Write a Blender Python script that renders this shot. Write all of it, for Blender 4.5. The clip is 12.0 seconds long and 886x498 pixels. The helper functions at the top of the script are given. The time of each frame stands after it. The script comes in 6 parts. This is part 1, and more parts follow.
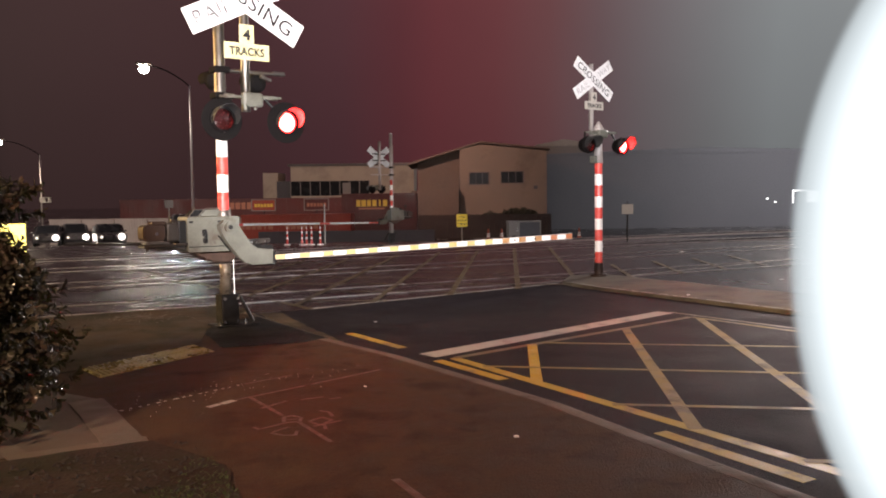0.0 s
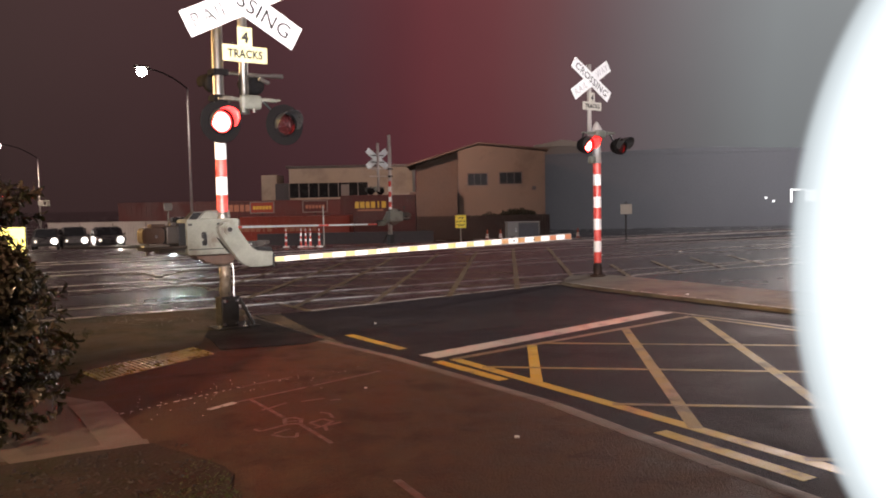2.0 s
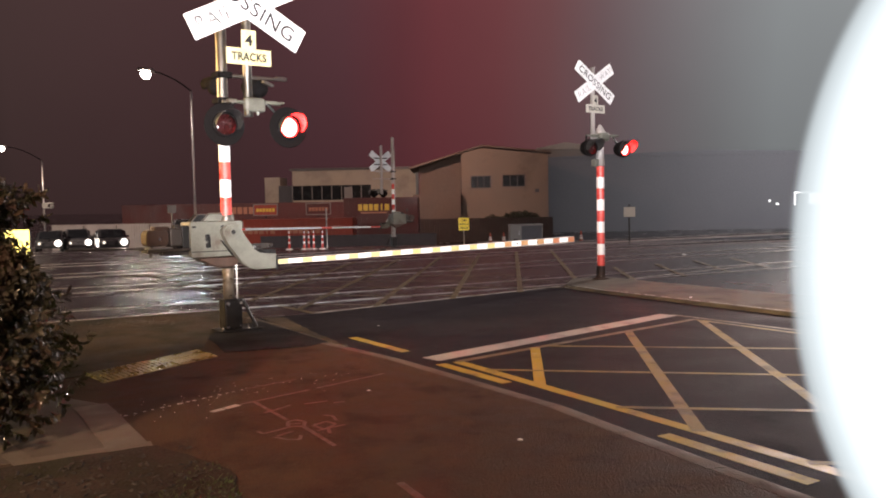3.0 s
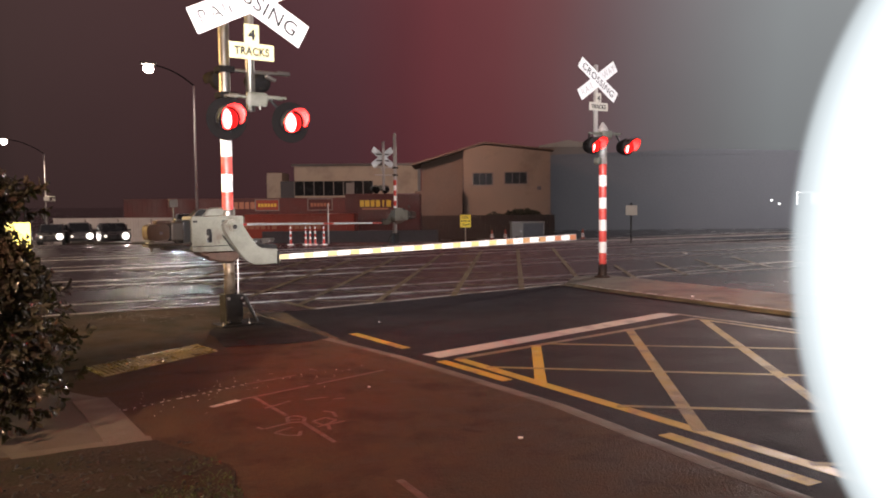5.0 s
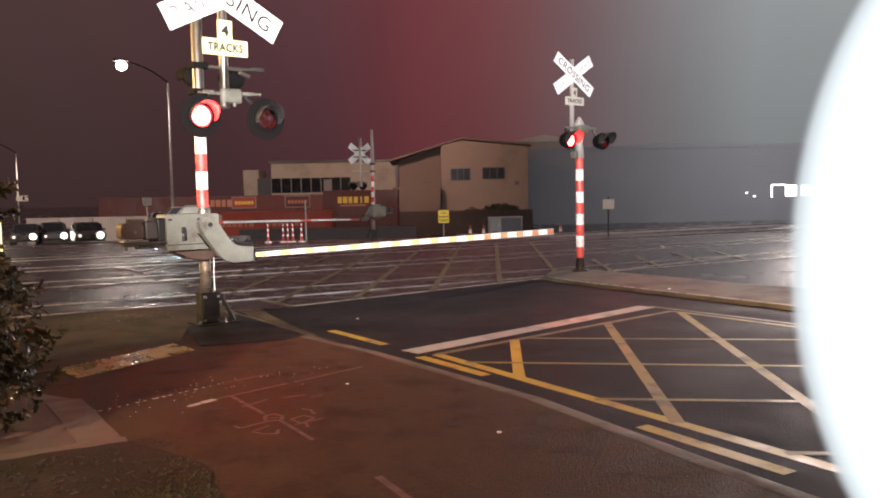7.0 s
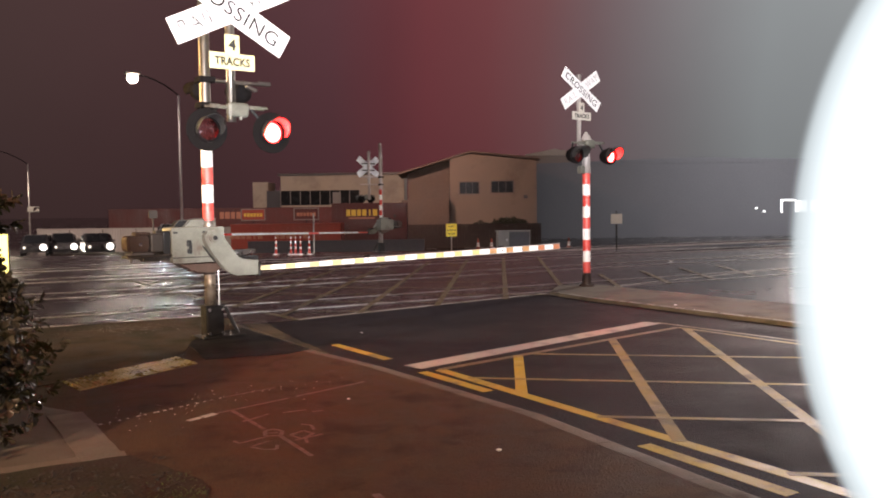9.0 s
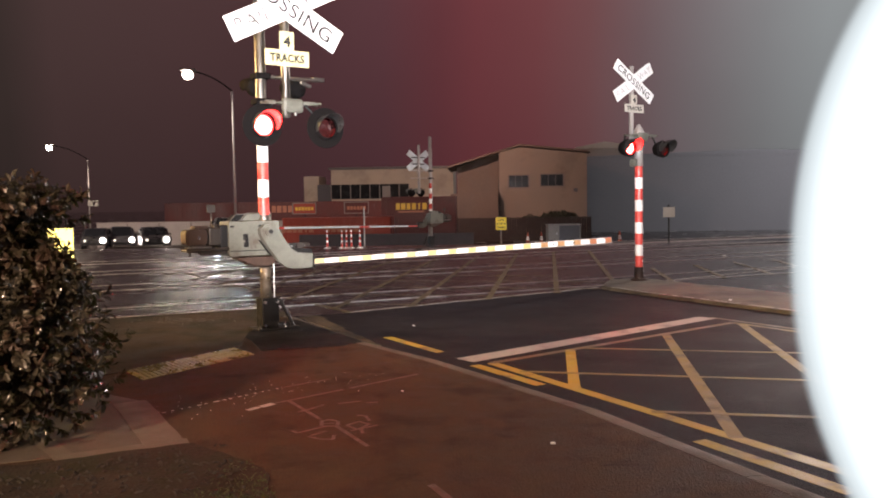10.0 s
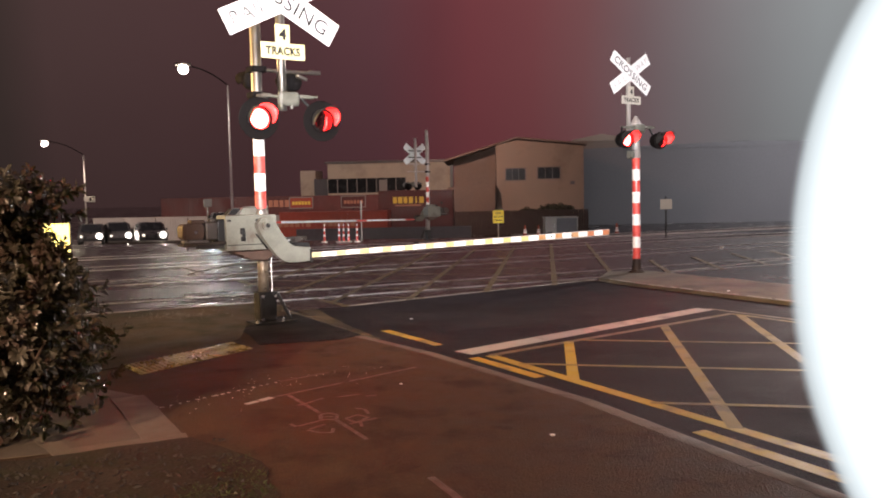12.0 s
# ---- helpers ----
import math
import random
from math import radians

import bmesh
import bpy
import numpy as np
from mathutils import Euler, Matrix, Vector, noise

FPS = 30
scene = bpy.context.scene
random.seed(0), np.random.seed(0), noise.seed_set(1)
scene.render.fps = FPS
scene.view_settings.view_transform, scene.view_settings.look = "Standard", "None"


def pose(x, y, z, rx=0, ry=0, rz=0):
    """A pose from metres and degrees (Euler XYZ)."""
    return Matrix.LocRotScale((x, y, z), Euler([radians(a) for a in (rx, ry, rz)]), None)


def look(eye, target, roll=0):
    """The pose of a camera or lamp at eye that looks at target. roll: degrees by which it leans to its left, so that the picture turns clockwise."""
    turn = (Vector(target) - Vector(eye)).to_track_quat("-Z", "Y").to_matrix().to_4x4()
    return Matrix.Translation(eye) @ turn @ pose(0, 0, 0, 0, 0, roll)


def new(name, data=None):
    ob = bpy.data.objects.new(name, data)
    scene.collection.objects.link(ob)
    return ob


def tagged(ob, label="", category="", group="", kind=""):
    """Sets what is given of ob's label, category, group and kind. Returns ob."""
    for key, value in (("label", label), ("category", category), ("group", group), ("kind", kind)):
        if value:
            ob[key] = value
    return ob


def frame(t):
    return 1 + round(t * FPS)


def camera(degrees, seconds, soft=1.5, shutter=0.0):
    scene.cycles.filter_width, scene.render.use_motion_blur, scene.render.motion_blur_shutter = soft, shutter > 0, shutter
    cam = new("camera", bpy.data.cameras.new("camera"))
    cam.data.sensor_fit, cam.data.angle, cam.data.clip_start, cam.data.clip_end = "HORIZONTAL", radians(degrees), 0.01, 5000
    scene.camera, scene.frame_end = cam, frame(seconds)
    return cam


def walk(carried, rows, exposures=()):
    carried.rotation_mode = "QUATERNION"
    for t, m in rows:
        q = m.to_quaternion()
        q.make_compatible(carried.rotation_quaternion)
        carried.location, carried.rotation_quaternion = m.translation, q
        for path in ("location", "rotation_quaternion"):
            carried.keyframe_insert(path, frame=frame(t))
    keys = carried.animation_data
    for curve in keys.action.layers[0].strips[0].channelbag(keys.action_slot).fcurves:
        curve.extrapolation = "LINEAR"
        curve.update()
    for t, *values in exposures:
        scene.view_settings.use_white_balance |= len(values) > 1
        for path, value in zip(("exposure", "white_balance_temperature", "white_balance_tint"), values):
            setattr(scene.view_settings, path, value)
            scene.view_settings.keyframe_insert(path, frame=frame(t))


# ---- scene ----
cam = camera(57.0, 12.0, soft=1.9)
PATH = [
    (0, pose(0.005, 0.004, 1.499, 86.653, 0.745, -0.050)),
    (0.5, pose(0.003, -0.002, 1.500, 86.755, 0.536, -0.257)),
    (1, pose(0.001, -0.005, 1.496, 86.798, 1.103, 0.026)),
    (1.5, pose(0.000, -0.000, 1.500, 86.600, 1.000, 0.000)),
    (2, pose(-0.000, -0.005, 1.499, 86.731, 1.085, -0.152)),
    (2.5, pose(-0.001, 0.007, 1.503, 86.741, 1.038, -0.230)),
    (3, pose(-0.002, -0.010, 1.501, 86.912, 1.034, 0.066)),
    (3.2, pose(-0.002, -0.008, 1.501, 86.762, 1.100, 0.098)),
    (5, pose(-0.005, 0.013, 1.499, 86.688, 0.526, 0.189)),
    (5.5, pose(-0.007, 0.018, 1.499, 86.659, -0.148, -0.431)),
    (6, pose(-0.005, 0.014, 1.497, 86.496, 0.245, -0.114)),
    (6.5, pose(-0.001, 0.002, 1.496, 86.293, 0.694, -0.189)),
    (7, pose(0.009, 0.025, 1.496, 86.369, 1.081, -1.337)),
    (7.2, pose(0.012, 0.020, 1.498, 86.760, 1.880, -1.450)),
    (8.8, pose(0.058, 0.037, 1.512, 87.360, 0.750, -0.700)),
    (9, pose(0.058, 0.037, 1.512, 87.297, 0.741, -0.699)),
    (9.5, pose(0.025, 0.031, 1.509, 87.266, 1.007, 1.044)),
    (10, pose(0.024, -0.003, 1.518, 86.886, 0.832, 2.721)),
    (10.5, pose(0.034, -0.010, 1.508, 86.979, 0.865, 2.317)),
    (11, pose(0.018, 0.060, 1.508, 85.730, 1.334, 2.703)),
    (11.5, pose(0.022, 0.024, 1.507, 86.258, 1.199, 2.502)),
    (12, pose(0.017, 0.015, 1.508, 86.433, 1.184, 2.504)),
]
walk(cam, PATH, [(0, 0.11, 6800, 18.5), (0.5, 0.20, 6800, 18.5), (2.5, 0.23, 6800, 18.5), (5, 0.29, 6800, 18.5), (7, 0.45, 6800, 18.5), (9.5, 0.33, 6800, 18.5), (12, 0.40, 6800, 18.5)])


# ---- sky and lights ----
def night_sky():
    world = bpy.data.worlds.new("night_sky")
    scene.world = world
    world.use_nodes = True
    nt = world.node_tree
    nt.nodes.clear()
    out = nt.nodes.new("ShaderNodeOutputWorld")
    bg = nt.nodes.new("ShaderNodeBackground")
    tc = nt.nodes.new("ShaderNodeTexCoord")
    dot = nt.nodes.new("ShaderNodeVectorMath")
    dot.operation = "DOT_PRODUCT"
    dot.inputs[1].default_value = Vector((0.86, 0.5, 0.06)).normalized()
    ramp = nt.nodes.new("ShaderNodeValToRGB")
    e = ramp.color_ramp.elements
    e[0].position, e[0].color = 0.0, (0.030, 0.021, 0.019, 1)
    e[1].position, e[1].color = 1.0, (0.22, 0.25, 0.255, 1)
    # dim brown west; the red band and bright east imitate lens flare
    for p, c in (
        (0.048, (0.045, 0.027, 0.026, 1)),
        (0.25, (0.050, 0.026, 0.027, 1)),
        (0.4, (0.070, 0.029, 0.034, 1)),
        (0.46, (0.090, 0.028, 0.033, 1)),
        (0.5, (0.113, 0.032, 0.037, 1)),
        (0.56, (0.120, 0.039, 0.043, 1)),
        (0.61, (0.122, 0.054, 0.057, 1)),
        (0.655, (0.116, 0.078, 0.083, 1)),
        (0.7, (0.128, 0.115, 0.121, 1)),
        (0.75, (0.150, 0.160, 0.165, 1)),
        (0.79, (0.182, 0.208, 0.213, 1)),
    ):
        n = e.new(p)
        n.color = c
    cloud = nt.nodes.new("ShaderNodeTexNoise")
    cloud.inputs["Scale"].default_value = 2.2
    cloud.inputs["Detail"].default_value = 4
    mr = nt.nodes.new("ShaderNodeMapRange")
    mr.inputs["To Min"].default_value, mr.inputs["To Max"].default_value = 0.75, 1.25
    sep = nt.nodes.new("ShaderNodeSeparateXYZ")
    rise = nt.nodes.new("ShaderNodeMapRange")
    rise.inputs["From Min"].default_value, rise.inputs["From Max"].default_value = 0.0, 0.24
    rise.inputs["To Min"].default_value, rise.inputs["To Max"].default_value = 0.72, 1.12
    mul = nt.nodes.new("ShaderNodeMath")
    mul.operation = "MULTIPLY"
    lk = nt.links.new
    lk(tc.outputs["Generated"], dot.inputs[0])
    lk(tc.outputs["Generated"], cloud.inputs["Vector"])
    lk(dot.outputs["Value"], ramp.inputs["Fac"])
    lk(cloud.outputs["Fac"], mr.inputs["Value"])
    lk(ramp.outputs["Color"], bg.inputs["Color"])
    lk(tc.outputs["Generated"], sep.inputs[0])
    lk(sep.outputs["Z"], rise.inputs["Value"])
    lk(mr.outputs["Result"], mul.inputs[0])
    lk(rise.outputs["Result"], mul.inputs[1])
    lk(mul.outputs[0], bg.inputs["Strength"])
    lk(bg.outputs["Background"], out.inputs["Surface"])


night_sky()


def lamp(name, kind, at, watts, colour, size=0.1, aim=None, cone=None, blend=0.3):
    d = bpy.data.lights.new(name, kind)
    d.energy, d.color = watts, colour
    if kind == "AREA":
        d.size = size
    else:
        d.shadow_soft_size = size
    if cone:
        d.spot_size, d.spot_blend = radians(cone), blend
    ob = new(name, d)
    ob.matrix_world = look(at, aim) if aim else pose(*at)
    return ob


# the torch beside the lens, aimed at the signals; overstrong in place of retroreflection
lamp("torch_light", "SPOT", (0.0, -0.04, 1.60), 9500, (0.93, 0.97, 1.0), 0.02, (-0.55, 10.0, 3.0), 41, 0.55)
# added fill lamp: imitates the bluish glare veil over the right side
lamp("veil_fill", "SPOT", (0.06, -0.04, 1.56), 2100, (0.78, 0.91, 1.0), 0.03, (5.0, 6.2, 0.2), 66, 1.0)
# the two street lamps that show, over the far road
lamp("street_light_far", "SPOT", (-14.74, 41.0, 8.0), 800, (1.0, 0.92, 0.80), 0.25, (-13.0, 38.0, 0.0), 150, 0.6)
lamp("street_light_farther", "SPOT", (-36.24, 68.0, 6.6), 2200, (1.0, 0.85, 0.65), 0.25, (-35.0, 66.0, -1.4), 150, 0.6)
# unseen lamp added to brighten the waiting cars and the fence
lamp("fill_cars", "SPOT", (-31.0, 48.0, 8.0), 8000, (1.0, 0.86, 0.76), 0.25, (-25.0, 62.0, -1.0), 110, 0.8)
# unseen street lamp, inferred from lit ground; its cool tint imitates glare
lamp("street_light_near", "SPOT", (7.5, 0.5, 8.5), 4000, (0.92, 0.95, 1.0), 0.3, (8.0, 13.0, 0.0), 100, 1.0)
# unseen lamp added behind the camera to brighten shrub, bed and verge
lamp("fill_shrub", "SPOT", (-6.0, -6.5, 6.0), 10500, (1.0, 0.70, 0.45), 0.3, (-4.6, 6.6, 0.2), 66, 1.0)
# unseen warm lamp, inferred from the gold edges along the masts
lamp("warm_side_light", "SPOT", (-18.5, 12.5, 6.2), 21000, (1.0, 0.66, 0.26), 1.6, (-2.4, 9.8, 2.45), 17, 0.6)
# unseen lamp added to brighten the far road on the right
lamp("fill_road_right", "SPOT", (20.0, 36.0, 9.0), 17000, (1.0, 0.90, 0.84), 0.3, (13.0, 26.0, 0.0), 115, 0.8)
# unseen lamp added to lift the warehouse wall as haze would
lamp("haze_fill", "SPOT", (36.0, 64.0, 10.0), 20000, (0.92, 0.97, 1.0), 0.3, (32.0, 83.0, 1.5), 130, 0.9)
# unseen lamp added for the building fronts; its red tint imitates glare
lamp("fill_buildings", "SPOT", (-4.0, 58.0, 10.5), 5000, (1.0, 0.61, 0.47), 0.3, (-4.0, 84.0, 3.0), 140, 0.8)


# ---- materials ----
def mat(name, base, rough=0.5, metal=0.0, var=0.25, scale=6.0, bump=0.15, fine=60.0, second=None, second_at=0.62, rough_var=0.15, emit=None, power=0.0, coat=0.0, spec=0.5):
    m = bpy.data.materials.new(name)
    m.use_nodes = True
    nt = m.node_tree
    b = nt.nodes["Principled BSDF"]
    b.inputs["Metallic"].default_value = metal
    b.inputs["Specular IOR Level"].default_value = spec
    b.inputs["Coat Weight"].default_value = coat
    lk = nt.links.new
    tc = nt.nodes.new("ShaderNodeTexCoord")
    geo = nt.nodes.new("ShaderNodeNewGeometry")
    big = nt.nodes.new("ShaderNodeTexNoise")
    big.inputs["Scale"].default_value, big.inputs["Detail"].default_value = scale, 6
    small = nt.nodes.new("ShaderNodeTexNoise")
    small.inputs["Scale"].default_value, small.inputs["Detail"].default_value = fine, 3
    lk(geo.outputs["Position"], big.inputs["Vector"])
    lk(geo.outputs["Position"], small.inputs["Vector"])
    mix = nt.nodes.new("ShaderNodeMix")
    mix.data_type = "RGBA"
    mix.inputs["A"].default_value = (*[c * (1 - var) for c in base], 1)
    mix.inputs["B"].default_value = (*[min(1, c * (1 + var)) for c in base], 1)
    avg = nt.nodes.new("ShaderNodeMath")
    avg.operation = "MULTIPLY_ADD"
    avg.inputs[1].default_value, avg.inputs[2].default_value = 0.45, 0.0
    add = nt.nodes.new("ShaderNodeMath")
    add.operation = "MULTIPLY_ADD"
    add.inputs[1].default_value = 0.6
    lk(small.outputs["Fac"], avg.inputs[0])
    lk(big.outputs["Fac"], add.inputs[0])
    lk(avg.outputs[0], add.inputs[2])
    con = nt.nodes.new("ShaderNodeMapRange")
    con.inputs["From Min"].default_value, con.inputs["From Max"].default_value = 0.32, 0.72
    lk(add.outputs[0], con.inputs["Value"])
    lk(con.outputs["Result"], mix.inputs["Factor"])
    col = mix.outputs["Result"]
    if second:
        st = nt.nodes.new("ShaderNodeTexNoise")
        st.inputs["Scale"].default_value, st.inputs["Detail"].default_value = scale * 0.55, 8
        st.inputs["Roughness"].default_value = 0.65
        lk(geo.outputs["Position"], st.inputs["Vector"])
        sr = nt.nodes.new("ShaderNodeMapRange")
        sr.inputs["From Min"].default_value, sr.inputs["From Max"].default_value = second_at - 0.06, second_at + 0.06
        lk(st.outputs["Fac"], sr.inputs["Value"])
        m2 = nt.nodes.new("ShaderNodeMix")
        m2.data_type = "RGBA"
        lk(sr.outputs["Result"], m2.inputs["Factor"])
        lk(col, m2.inputs["A"])
        m2.inputs["B"].default_value = (*second, 1)
        col = m2.outputs["Result"]
    lk(col, b.inputs["Base Color"])
    rr = nt.nodes.new("ShaderNodeMapRange")
    rr.inputs["From Min"].default_value, rr.inputs["From Max"].default_value = 0.35, 0.65
    rr.inputs["To Min"].default_value, rr.inputs["To Max"].default_value = max(0.02, rough - rough_var), min(1, rough + rough_var)
    lk(big.outputs["Fac"], rr.inputs["Value"])
    lk(rr.outputs["Result"], b.inputs["Roughness"])
    if bump:
        bp = nt.nodes.new("ShaderNodeBump")
        bp.inputs["Strength"].default_value, bp.inputs["Distance"].default_value = bump, 0.01
        lk(small.outputs["Fac"], bp.inputs["Height"])
        lk(bp.outputs["Normal"], b.inputs["Normal"])
    if emit:
        b.inputs["Emission Color"].default_value = (*emit, 1)
        b.inputs["Emission Strength"].default_value = power
    return m


ASPHALT = mat("wet_asphalt", (0.042, 0.037, 0.035), 0.25, 0, 0.25, 0.5, 0.38, 110, (0.034, 0.030, 0.029), 0.56, 0.03)
ROAD_ASPHALT = mat("smooth_dark_road_asphalt", (0.0210, 0.0186, 0.0222), 0.66, 0, 0.42, 1.3, 0.8, 130, (0.0165, 0.0148, 0.0178), 0.56, 0.1, spec=0.05)
ISLAND_CONCRETE = mat("worn_island_concrete", (0.130, 0.112, 0.086), 0.8, 0, 0.40, 2.6, 0.8, 45, (0.085, 0.075, 0.062), 0.52, spec=0.2)
NEW_ASPHALT = mat("fresh_asphalt", (0.009, 0.009, 0.010), 0.7, 0, 0.35, 2.0, 0.5, 110, None, 0.6, 0.12, spec=0.15)
PAVING = mat("damp_footpath_asphalt", (0.060, 0.037, 0.022), 0.72, 0, 0.50, 4.5, 1.0, 75, (0.042, 0.025, 0.015), 0.56, 0.10, spec=0.12)
CONCRETE = mat("damp_concrete", (0.074, 0.057, 0.042), 0.65, 0, 0.3, 2.5, 0.4, 70, (0.07, 0.055, 0.044), 0.54)
SHADE_BOARD = mat("shade_dark_boards", (0.030, 0.020, 0.017), 0.7, 0, 0.4, 2.0, 0.3, 30)
EDGE = mat("pale_edging_concrete", (0.105, 0.084, 0.064), 0.65, 0, 0.3, 4.0, 0.4, 70, (0.10, 0.078, 0.06), 0.52)
KERB = mat("dirty_kerb_concrete", (0.105, 0.082, 0.057), 0.75, 0, 0.45, 3.5, 0.7, 60, (0.062, 0.043, 0.028), 0.52)
SOIL = mat("wet_soil", (0.032, 0.023, 0.017), 0.85, 0, 0.6, 3.4, 1.0, 45, (0.026, 0.024, 0.013), 0.55, 0.1, spec=0.15)
GRAVEL = mat("ballast_dirt", (0.078, 0.056, 0.036), 0.8, 0, 0.45, 2.2, 0.9, 60, (0.044, 0.038, 0.022), 0.52, spec=0.2)
STEEL_RAIL = mat("polished_rail_steel", (0.80, 0.78, 0.76), 0.33, 1.0, 0.15, 3, 0.05, 60, None, 0.6, 0.03)
RUBBER = mat("black_rubber_panel", (0.022, 0.021, 0.021), 0.5, 0, 0.3, 3, 0.4, 60)
DECK = mat("wet_crossing_deck", (0.036, 0.032, 0.031), 0.24, 0, 0.35, 2.2, 0.45, 100, (0.028, 0.025, 0.024), 0.55, 0.06)
WHITE_LINE = mat("worn_white_road_paint", (0.36, 0.345, 0.31), 0.5, 0, 0.25, 5, 0.4, 90, (0.16, 0.15, 0.14), 0.60)
YELLOW_LINE = mat("worn_yellow_road_paint", (0.38, 0.275, 0.030), 0.5, 0, 0.25, 4, 0.4, 90, (0.13, 0.10, 0.05), 0.60)
FAINT_LINE = mat("nearly_worn_off_yellow_paint", (0.200, 0.152, 0.046), 0.6, 0, 0.4, 4, 0.4, 90, (0.085, 0.068, 0.036), 0.56)
FADED_LINE = mat("faded_yellow_road_paint", (0.118, 0.090, 0.040), 0.5, 0, 0.35, 4, 0.4, 90, (0.10, 0.085, 0.06), 0.56)
SPRAY = mat("orange_spray_paint", (0.100, 0.050, 0.036), 0.6, 0, 0.35, 14, 0.4, 90, (0.075, 0.052, 0.042), 0.52)
SIGN_WHITE = mat("white_sign_sheeting", (0.86, 0.86, 0.86), 0.35, 0, 0.05, 8, 0.03, 60)
SIGN_YELLOW = mat("yellow_sign_sheeting", (0.72, 0.66, 0.36), 0.35, 0, 0.06, 8, 0.03, 60)
SIGN_BLACK = mat("black_sign_lettering", (0.015, 0.015, 0.016), 0.45, 0, 0.1, 8, 0.03, 60)
# black letters greyed in colour to imitate glare washing them out
GLARE_PALE_LETTER = mat("glare_washed_lettering", (0.46, 0.45, 0.45), 0.5, 0, 0.2, 12, 0.03, 60, (0.66, 0.65, 0.65), 0.52)
# pale patches imitate glare bleaching parts of the black letters
GLARE_PATCHED_LETTER = mat("glare_patched_lettering", (0.05, 0.05, 0.05), 0.45, 0, 0.2, 9, 0.03, 60, (0.60, 0.60, 0.60), 0.50)
SIGN_GREY = mat("dull_pale_sign_plate", (0.50, 0.47, 0.41), 0.45, 0, 0.1, 8, 0.03, 60)
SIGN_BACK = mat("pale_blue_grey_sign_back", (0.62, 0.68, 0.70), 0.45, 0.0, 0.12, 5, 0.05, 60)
RED_SHEET = mat("red_reflective_sheeting", (0.64, 0.070, 0.055), 0.32, 0, 0.12, 9, 0.05, 60, coat=0.6)
WHITE_SHEET = mat("white_reflective_sheeting", (0.86, 0.85, 0.83), 0.35, 0, 0.06, 9, 0.05, 60)
# gold and amber: overexposure of the boom's red bands, put into colour
OVERLIT_GOLD = mat("overlit_gold_boom_sheeting", (0.58, 0.46, 0.18), 0.35, 0, 0.12, 9, 0.05, 60)
OVERLIT_AMBER = mat("overlit_amber_boom_sheeting", (0.44, 0.24, 0.10), 0.35, 0, 0.12, 9, 0.05, 60)
ORANGE_SHEET = mat("orange_red_boom_sheeting", (0.45, 0.17, 0.08), 0.35, 0, 0.12, 9, 0.05, 60)
GALV = mat("galvanised_steel_tube", (0.36, 0.34, 0.31), 0.46, 1.0, 0.12, 7, 0.03, 80, None, 0.6, 0.04)
# drawn tube: the grain spreads highlights along its length
_nt = GALV.node_tree
_tan = _nt.nodes.new("ShaderNodeTangent")
_tan.direction_type, _tan.axis = "RADIAL", "Z"
_nt.links.new(_tan.outputs["Tangent"], _nt.nodes["Principled BSDF"].inputs["Tangent"])
_nt.nodes["Principled BSDF"].inputs["Anisotropic"].default_value = 0.6
_nt.nodes["Principled BSDF"].inputs["Anisotropic Rotation"].default_value = 0.25
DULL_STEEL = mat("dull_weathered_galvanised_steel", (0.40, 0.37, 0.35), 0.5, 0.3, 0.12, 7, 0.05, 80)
# mast steel again, toned to look lit
LIT_MAST_STEEL = mat("lit_tone_mast_steel", (0.21, 0.175, 0.135), 0.42, 0.55, 0.25, 9, 0.08, 70, (0.12, 0.09, 0.06), 0.58)
SUMP = mat("red_brown_primer_iron", (0.060, 0.034, 0.024), 0.55, 0.1, 0.4, 9, 0.3, 60)
DARK_IRON = mat("dark_oily_cast_iron", (0.030, 0.024, 0.020), 0.5, 0.2, 0.4, 9, 0.4, 60)
MACHINE = mat("weathered_grey_machine_paint", (0.128, 0.130, 0.108), 0.48, 0.0, 0.28, 6, 0.15, 60, (0.080, 0.066, 0.050), 0.57)
RUST = mat("rusty_brown_iron", (0.036, 0.019, 0.013), 0.6, 0.2, 0.4, 9, 0.4, 60)
BLACK_PAINT = mat("black_painted_steel", (0.008, 0.0075, 0.0075), 0.5, 0, 0.3, 8, 0.15, 70, spec=0.3)
MATT_BLACK = mat("matt_black_lamp_house", (0.009, 0.008, 0.008), 0.9, 0, 0.2, 8, 0.05, 60, spec=0.03)
SHINY_BOLT = mat("bright_zinc_bolt", (0.75, 0.75, 0.74), 0.25, 1.0, 0.1, 10, 0.02, 60)
LENS_DARK = mat("dark_red_lens_glass", (0.035, 0.007, 0.007), 0.16, 0, 0.2, 30, 0.2, 90, coat=0.5)
GLASS_DARK = mat("dark_window_glass", (0.012, 0.013, 0.015), 0.25, 0, 0.2, 2, 0.0, 60, None, 0.6, 0.05, spec=0.12)
DIPPED_LAMP = mat("dipped_headlamp", (0.06, 0.06, 0.06), 0.2, 0, 0, 10, 0.0, 60, emit=(1.0, 0.90, 0.75), power=14)
HEADLAMP = mat("lit_headlamp", (0.06, 0.06, 0.06), 0.2, 0, 0, 10, 0.0, 60, emit=(1.0, 0.96, 0.88), power=600)
BLUE_HEADLAMP = mat("lit_xenon_headlamp", (0.06, 0.06, 0.06), 0.2, 0, 0, 10, 0.0, 60, emit=(0.62, 0.85, 1.0), power=110)
STREET_GLOW = mat("lit_street_lamp_bowl", (0.8, 0.8, 0.8), 0.3, 0, 0, 10, 0.0, 60, emit=(1.0, 0.92, 0.76), power=45)
